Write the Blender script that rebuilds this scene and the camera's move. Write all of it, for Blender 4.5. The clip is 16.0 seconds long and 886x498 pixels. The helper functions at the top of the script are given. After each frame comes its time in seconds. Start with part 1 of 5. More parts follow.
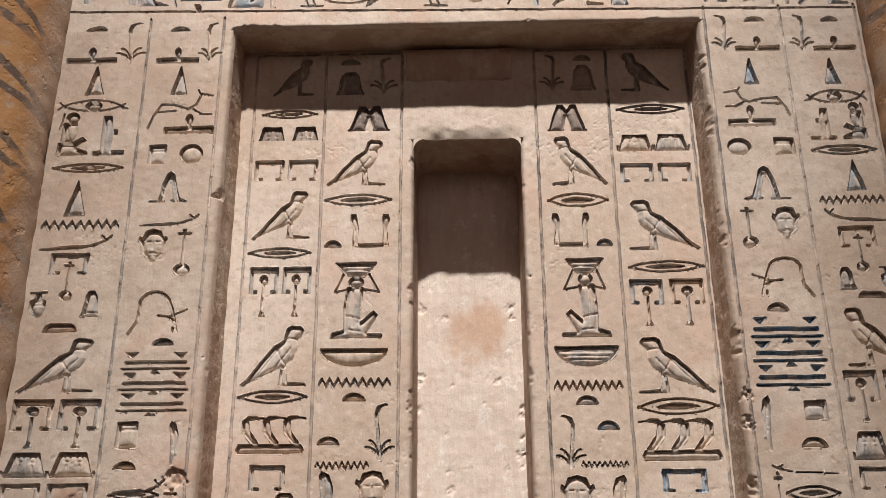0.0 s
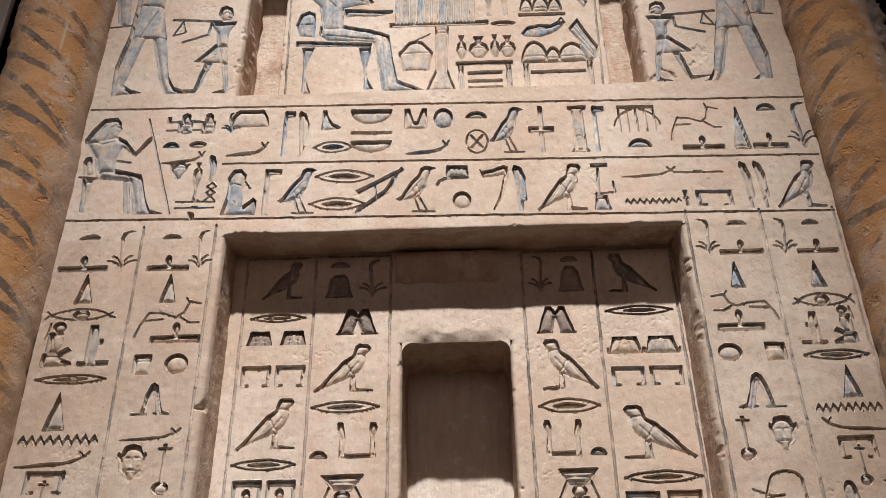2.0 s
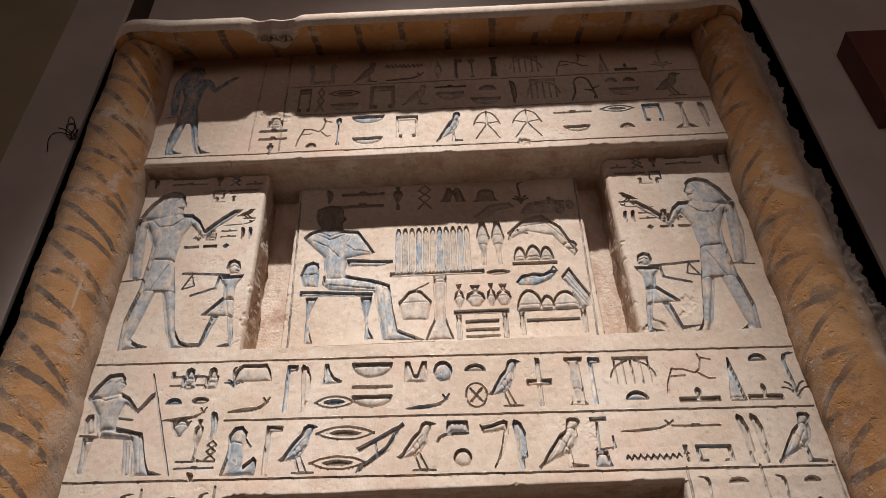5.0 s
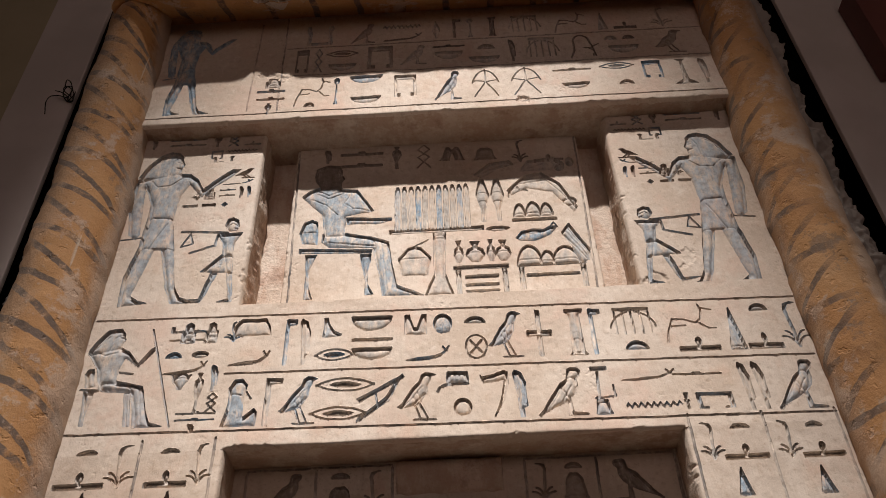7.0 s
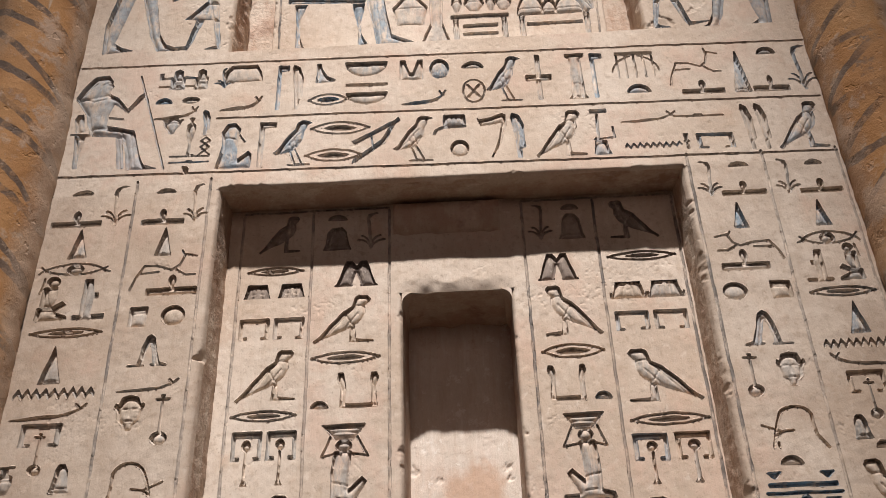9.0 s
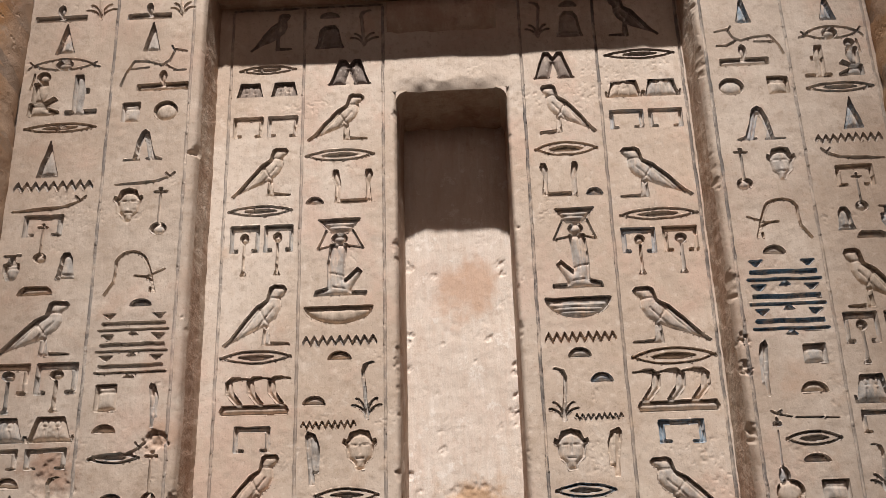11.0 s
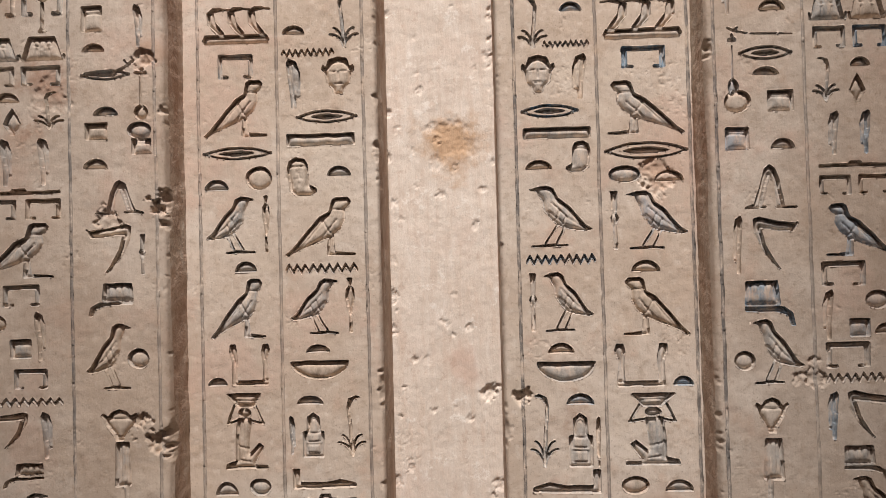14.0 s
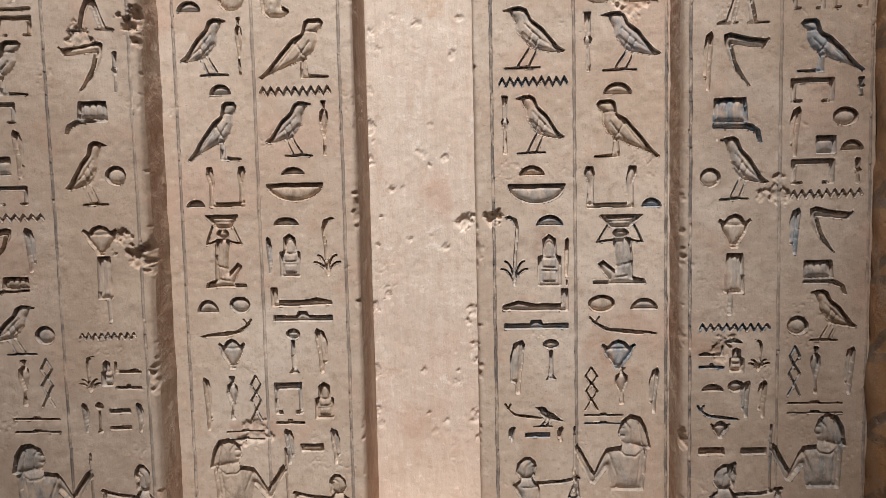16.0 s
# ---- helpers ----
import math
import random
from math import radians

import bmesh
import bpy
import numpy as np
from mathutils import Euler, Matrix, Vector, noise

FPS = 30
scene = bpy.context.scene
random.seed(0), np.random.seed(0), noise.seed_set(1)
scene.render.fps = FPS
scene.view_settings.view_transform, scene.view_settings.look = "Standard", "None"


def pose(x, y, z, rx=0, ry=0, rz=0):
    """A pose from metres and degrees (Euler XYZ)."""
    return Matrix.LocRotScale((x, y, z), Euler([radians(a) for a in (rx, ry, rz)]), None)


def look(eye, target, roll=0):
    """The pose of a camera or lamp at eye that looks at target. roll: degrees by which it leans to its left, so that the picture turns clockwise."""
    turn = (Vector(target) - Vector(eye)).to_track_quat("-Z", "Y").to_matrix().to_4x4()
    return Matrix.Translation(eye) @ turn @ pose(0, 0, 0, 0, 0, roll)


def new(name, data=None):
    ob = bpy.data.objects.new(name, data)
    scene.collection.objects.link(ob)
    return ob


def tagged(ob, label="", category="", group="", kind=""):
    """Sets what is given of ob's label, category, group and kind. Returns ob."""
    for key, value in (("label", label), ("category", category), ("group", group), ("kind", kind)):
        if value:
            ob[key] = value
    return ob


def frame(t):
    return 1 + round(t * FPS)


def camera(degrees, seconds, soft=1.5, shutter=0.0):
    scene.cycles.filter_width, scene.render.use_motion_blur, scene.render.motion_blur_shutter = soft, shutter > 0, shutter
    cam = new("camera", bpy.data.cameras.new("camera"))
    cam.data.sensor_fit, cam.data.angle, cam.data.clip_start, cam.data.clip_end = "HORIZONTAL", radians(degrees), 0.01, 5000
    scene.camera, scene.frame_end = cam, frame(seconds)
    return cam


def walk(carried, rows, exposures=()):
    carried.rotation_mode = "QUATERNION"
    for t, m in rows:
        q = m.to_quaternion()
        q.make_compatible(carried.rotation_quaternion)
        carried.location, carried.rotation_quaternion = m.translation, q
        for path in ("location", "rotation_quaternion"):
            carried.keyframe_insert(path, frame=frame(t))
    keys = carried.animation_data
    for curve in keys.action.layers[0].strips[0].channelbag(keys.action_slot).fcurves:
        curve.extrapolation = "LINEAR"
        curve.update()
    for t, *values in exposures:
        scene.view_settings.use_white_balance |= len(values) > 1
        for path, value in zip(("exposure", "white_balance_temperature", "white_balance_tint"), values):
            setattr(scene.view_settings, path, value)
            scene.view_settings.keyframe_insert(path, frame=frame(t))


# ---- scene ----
cam = camera(56.8, 16.0, soft=0.7)
PATH = [
    (0, (0.008, -1.359, 1.677), (-0.047, 0.542, 2.296), -0.3),
    (0.5, (0.015, -1.376, 1.713), (-0.042, 0.481, 2.451), -0.4),
    (1, (0.023, -1.38, 1.753), (-0.042, 0.445, 2.568), -0.4),
    (1.5, (0.024, -1.377, 1.766), (-0.035, 0.423, 2.636), -0.6),
    (2, (0.033, -1.388, 1.787), (-0.016, 0.375, 2.73), -0.9),
    (2.5, (0.032, -1.415, 1.81), (-0.009, 0.303, 2.833), -1.2),
    (3, (0.034, -1.431, 1.835), (0.001, 0.248, 2.921), -1.5),
    (3.5, (0.038, -1.463, 1.857), (0.013, 0.169, 3.012), -1.8),
    (4, (0.031, -1.493, 1.881), (0.005, 0.092, 3.101), -1.9),
    (4.2, (0.025, -1.497, 1.887), (0.006, 0.068, 3.132), -2.0),
    (6.3, (0.033, -1.47, 1.867), (0.009, 0.013, 3.208), -2.1),
    (6.5, (0.033, -1.453, 1.852), (0.01, 0.03, 3.193), -2.2),
    (7, (0.033, -1.442, 1.833), (0.005, 0.086, 3.122), -2.3),
    (7.5, (0.036, -1.411, 1.813), (-0.002, 0.193, 3.007), -2.1),
    (8, (0.022, -1.386, 1.77), (-0.001, 0.268, 2.895), -2.6),
    (8.5, (0.019, -1.358, 1.752), (-0.012, 0.35, 2.793), -2.5),
    (9, (0.028, -1.321, 1.709), (-0.018, 0.442, 2.654), -2.1),
    (11.3, (0.039, -1.286, 1.604), (-0.028, 0.64, 2.139), -1.7),
    (11.5, (0.035, -1.279, 1.582), (-0.029, 0.657, 2.078), -1.7),
    (12, (0.045, -1.281, 1.538), (-0.035, 0.673, 1.954), -1.7),
    (12.5, (0.042, -1.279, 1.509), (-0.034, 0.692, 1.837), -1.7),
    (13, (0.054, -1.282, 1.47), (-0.026, 0.7, 1.723), -1.6),
    (13.5, (0.065, -1.305, 1.418), (-0.018, 0.686, 1.585), -1.5),
    (14, (0.075, -1.329, 1.371), (-0.004, 0.669, 1.424), -1.5),
    (14.5, (0.092, -1.338, 1.335), (0.008, 0.66, 1.299), -1.6),
    (15, (0.098, -1.335, 1.3), (0.01, 0.659, 1.181), -1.6),
    (15.5, (0.116, -1.339, 1.264), (0.013, 0.654, 1.121), -1.5),
    (16, (0.135, -1.35, 1.232), (0.031, 0.639, 1.047), -1.3),
]
walk(cam, [(t, look(e, g, r)) for t, e, g, r in PATH])

# ---- light: one ceiling spotlight on the false door, an added unseen fill lamp behind ----
world = bpy.data.worlds.new("hall_air")
world.use_nodes = True
world.node_tree.nodes["Background"].inputs[0].default_value = (1.0, 0.78, 0.66, 1)
world.node_tree.nodes["Background"].inputs[1].default_value = 0.01
scene.world = world
scene.view_settings.exposure = 0.0


def spot(name, eye, target, watts, cone, blend, radius, colour, squeeze=1.0):
    data = bpy.data.lights.new(name, "SPOT")
    data.energy, data.spot_size, data.spot_blend = watts, radians(cone), blend
    data.shadow_soft_size, data.color = radius, colour
    ob = new(name, data)
    ob.matrix_world = look(eye, target) @ Matrix.Diagonal((squeeze, 1.0, 1.0, 1.0))
    return ob


SPOT_EYE = (0.0, -6.0, 11.6)
spot("key_spotlight", SPOT_EYE, (-0.04, 0.0, 2.28), 9300, 15.8, 1.0, 0.13, (1.0, 0.93, 0.885), 0.735)
# added fill: unseen area lamp that lifts the shadows under lip and lintel
fill_lamp = bpy.data.lights.new("fill_light", "AREA")
fill_lamp.shape, fill_lamp.size, fill_lamp.size_y, fill_lamp.energy, fill_lamp.color = "RECTANGLE", 3.0, 2.0, 19, (1.0, 0.74, 0.66)
new("fill_light", fill_lamp).matrix_world = look((0.4, -4.6, 3.5), (0, 0, 3.5))


# ---- materials ----
def material(name):
    m = bpy.data.materials.new(name)
    m.use_nodes = True
    return m, m.node_tree.nodes, m.node_tree.links, m.node_tree.nodes["Principled BSDF"]


def noise_node(nodes, links, coord, scale, detail=4, rough=0.6):
    n = nodes.new("ShaderNodeTexNoise")
    n.inputs["Scale"].default_value, n.inputs["Detail"].default_value = scale, detail
    n.inputs["Roughness"].default_value = rough
    links.new(coord, n.inputs["Vector"])
    return n.outputs["Fac"]


def ramp(nodes, links, fac, a, b):
    r = nodes.new("ShaderNodeMapRange")
    r.interpolation_type = "SMOOTHSTEP"
    r.inputs["From Min"].default_value, r.inputs["From Max"].default_value = a, b
    links.new(fac, r.inputs["Value"])
    return r.outputs["Result"]


def mix(nodes, links, fac, a, b):
    m = nodes.new("ShaderNodeMix")
    m.data_type = "RGBA"
    for value, socket in ((fac, m.inputs[0]), (a, m.inputs[6]), (b, m.inputs[7])):
        if isinstance(value, (int, float)):
            socket.default_value = value
        elif isinstance(value, tuple):
            socket.default_value = (*value, 1)
        else:
            links.new(value, socket)
    return m.outputs[2]


def times(nodes, links, a, b):
    m = nodes.new("ShaderNodeMath")
    m.operation = "MULTIPLY"
    for value, socket in ((a, m.inputs[0]), (b, m.inputs[1])):
        if isinstance(value, (int, float)):
            socket.default_value = value
        else:
            links.new(value, socket)
    return m.outputs[0]


def bump(nodes, links, bsdf, heights):
    last = None
    for fac, strength, distance in heights:
        b = nodes.new("ShaderNodeBump")
        b.inputs["Strength"].default_value, b.inputs["Distance"].default_value = strength, distance
        links.new(fac, b.inputs["Height"])
        if last:
            links.new(last, b.inputs["Normal"])
        last = b.outputs["Normal"]
    links.new(last, bsdf.inputs["Normal"])


def stone_colour(nodes, links, coord):
    """Limestone with pink wash, ochre stains and pale rubbed patches."""
    big = noise_node(nodes, links, coord, 2.3, 5, 0.62)
    mid = noise_node(nodes, links, coord, 11, 6, 0.65)
    fine = noise_node(nodes, links, coord, 75, 4, 0.6)
    c = mix(nodes, links, ramp(nodes, links, big, 0.36, 0.66), (0.545, 0.435, 0.345), (0.665, 0.575, 0.49))
    c = mix(nodes, links, times(nodes, links, ramp(nodes, links, mid, 0.52, 0.72), 0.6), c, (0.55, 0.41, 0.30))
    c = mix(nodes, links, times(nodes, links, ramp(nodes, links, mid, 0.42, 0.28), 0.45), c, (0.74, 0.655, 0.57))
    c = mix(nodes, links, times(nodes, links, ramp(nodes, links, fine, 0.54, 0.68), 0.45), c, (0.40, 0.30, 0.22))
    c = mix(nodes, links, times(nodes, links, ramp(nodes, links, fine, 0.44, 0.32), 0.35), c, (0.76, 0.68, 0.60))
    wash = noise_node(nodes, links, coord, 5.5, 6, 0.68)
    c = mix(nodes, links, times(nodes, links, ramp(nodes, links, wash, 0.50, 0.64), 0.6), c, (0.60, 0.44, 0.355))
    c = mix(nodes, links, times(nodes, links, ramp(nodes, links, wash, 0.44, 0.30), 0.40), c, (0.63, 0.53, 0.425))
    speck = noise_node(nodes, links, coord, 210, 3, 0.7)
    c = mix(nodes, links, times(nodes, links, ramp(nodes, links, speck, 0.58, 0.70), 0.6), c, (0.34, 0.26, 0.20))
    stretch = nodes.new("ShaderNodeMapping")
    stretch.inputs["Scale"].default_value = (1.0, 1.0, 0.16)
    links.new(coord, stretch.inputs["Vector"])
    streak = noise_node(nodes, links, stretch.outputs[0], 60, 5, 0.65)
    c = mix(nodes, links, times(nodes, links, ramp(nodes, links, streak, 0.53, 0.72), 0.42), c, (0.50, 0.40, 0.31))
    return c, mid, fine, streak


def stained(n, l, coord, ragged_by, c, spots):
    """Ragged stains: place, radius, strength and colour."""
    for place, radius, share, paint in spots:
        far = n.new("ShaderNodeVectorMath")
        far.operation = "DISTANCE"
        far.inputs[1].default_value = place
        l.new(coord, far.inputs[0])
        ragged = n.new("ShaderNodeMath")
        ragged.operation = "MULTIPLY_ADD"
        l.new(ragged_by, ragged.inputs[0])
        ragged.inputs[1].default_value = -0.22
        l.new(far.outputs["Value"], ragged.inputs[2])
        c = mix(n, l, times(n, l, ramp(n, l, ragged.outputs[0], radius - 0.125, radius - 0.180), share), c, paint)
    return c


def make_stone(name="limestone", mottle=0.0):
    m, n, l, bsdf = material(name)
    coord = n.new("ShaderNodeTexCoord").outputs["Object"]
    c, mid, fine, streak = stone_colour(n, l, coord)
    if mottle:
        brown_patch = noise_node(n, l, coord, 6.5, 8, 0.72)
        c = mix(n, l, times(n, l, ramp(n, l, brown_patch, 0.36, 0.60), mottle), c, (0.37, 0.275, 0.205))
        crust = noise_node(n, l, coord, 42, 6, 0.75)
        c = mix(n, l, times(n, l, ramp(n, l, crust, 0.55, 0.66), mottle * 0.7), c, (0.30, 0.21, 0.15))
    c = stained(n, l, coord, mid, c, (((-0.625, 0.0, 1.69), 0.085, 0.7, (0.36, 0.20, 0.13)), ((-0.46, 0.0, 1.74), 0.06, 0.6, (0.45, 0.29, 0.20)),
                                      ((0.39, IN, 1.53), 0.07, 0.6, (0.48, 0.31, 0.21)), ((0.22, IN, 1.11), 0.055, 0.7, (0.30, 0.17, 0.11)),
                                      ((0.52, 0.0, 0.93), 0.055, 0.7, (0.34, 0.20, 0.12)), ((0.56, 0.0, 1.80), 0.075, 0.4, (0.52, 0.36, 0.26)),
                                      ((-0.30, IN, 0.77), 0.075, 0.5, (0.50, 0.30, 0.21)), ((0.35, IN, 0.93), 0.06, 0.5, (0.46, 0.29, 0.19))))
    l.new(c, bsdf.inputs["Base Color"])
    bsdf.inputs["Roughness"].default_value = 0.82
    bsdf.inputs["Specular IOR Level"].default_value = 0.3
    grit = noise_node(n, l, coord, 260, 4, 0.7)
    bump(n, l, bsdf, ((mid, 0.4, 0.006), (streak, 0.45, 0.003), (fine, 0.4, 0.002), (grit, 0.25 + 0.3 * mottle, 0.0008)))
    return m


def make_rough_stone():
    m, n, l, bsdf = material("broken_limestone")
    coord = n.new("ShaderNodeTexCoord").outputs["Object"]
    c, mid, fine, streak = stone_colour(n, l, coord)
    long = n.new("ShaderNodeMapping")
    long.inputs["Scale"].default_value = (1.0, 1.0, 0.35)
    l.new(coord, long.inputs["Vector"])
    patch = noise_node(n, l, long.outputs[0], 14, 7, 0.7)
    c = mix(n, l, times(n, l, ramp(n, l, patch, 0.60, 0.42), 0.7), c, (0.42, 0.27, 0.19))
    c = mix(n, l, times(n, l, ramp(n, l, mid, 0.56, 0.66), 0.5), c, (0.26, 0.16, 0.11))
    c = mix(n, l, times(n, l, ramp(n, l, fine, 0.5, 0.7), 0.4), c, (0.62, 0.50, 0.42))
    l.new(c, bsdf.inputs["Base Color"])
    bsdf.inputs["Roughness"].default_value = 0.9
    bump(n, l, bsdf, ((mid, 0.7, 0.012), (fine, 0.8, 0.004)))
    return m


def make_pigment(name, paint, low, high, amount):
    """Carved sign: paint left in the hollow, worn back to stone in patches, by a different share on each sign."""
    m, n, l, bsdf = material(name)
    coord = n.new("ShaderNodeTexCoord").outputs["Object"]
    c, mid, fine, streak = stone_colour(n, l, coord)
    brushed = n.new("ShaderNodeMapping")
    brushed.inputs["Scale"].default_value = (1.0, 1.0, 0.4)
    l.new(coord, brushed.inputs["Vector"])
    wear = noise_node(n, l, brushed.outputs[0], 55, 7, 0.75)
    info = n.new("ShaderNodeObjectInfo").outputs["Random"]
    share = n.new("ShaderNodeMapRange")
    share.inputs["To Min"].default_value, share.inputs["To Max"].default_value = 0.5 * amount, amount
    l.new(info, share.inputs["Value"])
    fac = times(n, l, ramp(n, l, wear, low, high), share.outputs[0])
    film = mix(n, l, ramp(n, l, fine, 0.42, 0.62), paint, tuple(v * 0.62 for v in paint))
    fleck = noise_node(n, l, brushed.outputs[0], 150, 5, 0.75)
    film = mix(n, l, times(n, l, ramp(n, l, fleck, 0.56, 0.66), 0.75), film, tuple(v * d for v, d in zip(paint, (0.22, 0.30, 0.40))))
    film = mix(n, l, times(n, l, ramp(n, l, fleck, 0.42, 0.33), 0.6), film, (0.62, 0.57, 0.52))
    l.new(mix(n, l, fac, c, film), bsdf.inputs["Base Color"])
    bsdf.inputs["Roughness"].default_value = 0.85
    bsdf.inputs["Specular IOR Level"].default_value = 0.25
    bump(n, l, bsdf, ((mid, 0.3, 0.005), (streak, 0.5, 0.003), (fine, 0.5, 0.002), (fleck, 0.4, 0.0009)))
    return m


def make_ochre(name, rise_a, rise_b, period, fade, pale=0.0, inside=0.75):
    """Yellow ochre paint on the torus roll with pairs of dark binding bands; UV: share of the girth, metres along."""
    m, n, l, bsdf = material(name)
    coord = n.new("ShaderNodeTexCoord").outputs["Object"]
    uv = n.new("ShaderNodeUVMap")
    sep = n.new("ShaderNodeSeparateXYZ")
    l.new(uv.outputs[0], sep.inputs[0])
    wob = noise_node(n, l, coord, 7, 4, 0.6)
    big = noise_node(n, l, coord, 3, 5, 0.6)
    mid = noise_node(n, l, coord, 16, 6, 0.7)
    fine = noise_node(n, l, coord, 90, 4, 0.6)

    def calc(op, a, b):
        node = n.new("ShaderNodeMath")
        node.operation = op
        for value, socket in ((a, node.inputs[0]), (b, node.inputs[1])):
            if isinstance(value, (int, float)):
                socket.default_value = value
            else:
                l.new(value, socket)
        return node.outputs[0]

    def band(rise, width):
        v = calc("SUBTRACT", sep.outputs[1], calc("MULTIPLY", sep.outputs[0], rise))
        v = calc("ADD", v, calc("MULTIPLY", wob, 0.035))
        f = calc("FRACT", calc("DIVIDE", v, period), 0.0)
        d = calc("ABSOLUTE", calc("SUBTRACT", f, 0.5), 0.0)
        return ramp(n, l, d, width, width * 0.72)

    both = calc("MAXIMUM", band(rise_a, 0.085), band(rise_b, 0.080))
    worn = calc("MULTIPLY", ramp(n, l, mid, 0.64, 0.44), ramp(n, l, sep.outputs[0], fade, fade * 0.45))
    fac = times(n, l, times(n, l, both, worn), 0.85)
    c = mix(n, l, ramp(n, l, big, 0.35, 0.68), (0.42, 0.205, 0.078), (0.53, 0.285, 0.115))
    c = mix(n, l, times(n, l, ramp(n, l, mid, 0.52, 0.70), 0.65), c, (0.20, 0.09, 0.04))
    c = mix(n, l, times(n, l, ramp(n, l, big, 0.56, 0.70), 0.3), c, (0.42, 0.29, 0.19))
    c = mix(n, l, times(n, l, ramp(n, l, mid, 0.40, 0.30), 0.75), c, (0.52, 0.40, 0.30))
    c = mix(n, l, fac, c, (0.085, 0.07, 0.065))
    crust = noise_node(n, l, coord, 8, 9, 0.72)
    c = mix(n, l, times(n, l, ramp(n, l, crust, 0.54, 0.61), 0.7), c, (0.56, 0.42, 0.32))
    c = mix(n, l, times(n, l, ramp(n, l, crust, 0.41, 0.35), 0.55), c, (0.15, 0.115, 0.09))
    inner = ramp(n, l, calc("ADD", sep.outputs[0], times(n, l, mid, 0.10)), 0.135, 0.085)
    c = mix(n, l, times(n, l, inner, inside), c, (0.60, 0.47, 0.37))
    outer = ramp(n, l, calc("ADD", sep.outputs[0], times(n, l, crust, 0.22)), 0.265, 0.315)
    c = mix(n, l, times(n, l, outer, pale), c, (0.58, 0.46, 0.37))
    thin = n.new("ShaderNodeMapping")
    thin.inputs["Scale"].default_value = (1.0, 1.0, 0.05)
    l.new(coord, thin.inputs["Vector"])
    scratch = noise_node(n, l, thin.outputs[0], 55, 3, 0.5)
    c = mix(n, l, times(n, l, ramp(n, l, scratch, 0.70, 0.74), 0.6), c, (0.60, 0.50, 0.40))
    c = mix(n, l, times(n, l, ramp(n, l, fine, 0.62, 0.74), 0.5), c, (0.52, 0.40, 0.30))
    l.new(c, bsdf.inputs["Base Color"])
    bsdf.inputs["Roughness"].default_value = 0.8
    pit = ramp(n, l, noise_node(n, l, coord, 38, 3, 0.5), 0.70, 0.62)
    bump(n, l, bsdf, ((mid, 0.35, 0.008), (crust, 0.4, 0.010), (pit, 0.45, 0.004), (fine, 0.25, 0.0015)))
    return m


def make_plain(name, low, high, rough=0.8, grain=0.3):
    m, n, l, bsdf = material(name)
    coord = n.new("ShaderNodeTexCoord").outputs["Object"]
    big = noise_node(n, l, coord, 3, 5, 0.6)
    fine = noise_node(n, l, coord, 60, 4, 0.6)
    l.new(mix(n, l, ramp(n, l, big, 0.35, 0.65), low, high), bsdf.inputs["Base Color"])
    bsdf.inputs["Roughness"].default_value = rough
    bump(n, l, bsdf, ((fine, grain, 0.002),))
    return m


IN = 0.090
NICHE = 0.25
STONE = make_stone()
# outer jambs: same stone with darker brown mottling and more grit
BROWNER = make_stone("browner_limestone", 0.45)
BROKEN = make_rough_stone()


def make_niche_plaster():
    """Pale rubbed plaster with vertical brushing and a few ochre stains."""
    m, n, l, bsdf = material("niche_plaster")
    coord = n.new("ShaderNodeTexCoord").outputs["Object"]
    c, mid, fine, streak = stone_colour(n, l, coord)
    c = mix(n, l, 0.55, c, (0.76, 0.685, 0.61))
    c = mix(n, l, times(n, l, ramp(n, l, streak, 0.48, 0.62), 0.35), c, (0.58, 0.45, 0.36))
    c = mix(n, l, times(n, l, ramp(n, l, streak, 0.46, 0.34), 0.35), c, (0.82, 0.76, 0.70))
    flake = noise_node(n, l, coord, 26, 9, 0.78)
    c = mix(n, l, times(n, l, ramp(n, l, flake, 0.57, 0.62), 0.6), c, (0.86, 0.81, 0.75))
    c = mix(n, l, times(n, l, ramp(n, l, flake, 0.42, 0.36), 0.5), c, (0.50, 0.37, 0.29))
    c = stained(n, l, coord, mid, c, (((0.035, NICHE, 1.625), 0.095, 0.85, (0.50, 0.31, 0.17)), ((0.03, NICHE, 2.03), 0.085, 0.75, (0.54, 0.35, 0.24)),
                                      ((0.0, NICHE, 0.72), 0.085, 0.5, (0.52, 0.34, 0.25)), ((0.055, NICHE, 1.18), 0.06, 0.4, (0.55, 0.36, 0.28))))
    l.new(c, bsdf.inputs["Base Color"])
    bsdf.inputs["Roughness"].default_value = 0.8
    bump(n, l, bsdf, ((mid, 0.3, 0.006), (streak, 0.6, 0.004), (flake, 0.45, 0.004), (fine, 0.4, 0.0016)))
    return m


PLASTER = make_niche_plaster()
BLUE = make_pigment("blue_pigment", (0.24, 0.34, 0.43), 0.36, 0.57, 1.0)
GREY = make_pigment("grey_pigment", (0.36, 0.365, 0.36), 0.35, 0.60, 0.85)
BROWN = make_pigment("brown_pigment", (0.38, 0.31, 0.24), 0.36, 0.62, 0.75)
# brown-black pigment for some upper signs and the owner's head
BROWN_BLACK = make_pigment("brown_black_pigment", (0.15, 0.12, 0.11), 0.28, 0.50, 0.85)
LINE = make_pigment("line_pigment", (0.13, 0.125, 0.125), 0.34, 0.58, 0.9)
OCHRE_L = make_ochre("ochre_left", 0.80, 0.45, 0.128, 0.5, 0.3)
OCHRE_R = make_ochre("ochre_right", 0.70, 0.02, 0.125, 0.17, 0.65, 0.35)
OCHRE_T = make_ochre("ochre_top", 0.0, 0.02, 0.126, 0.5, 0.0, 0.0)
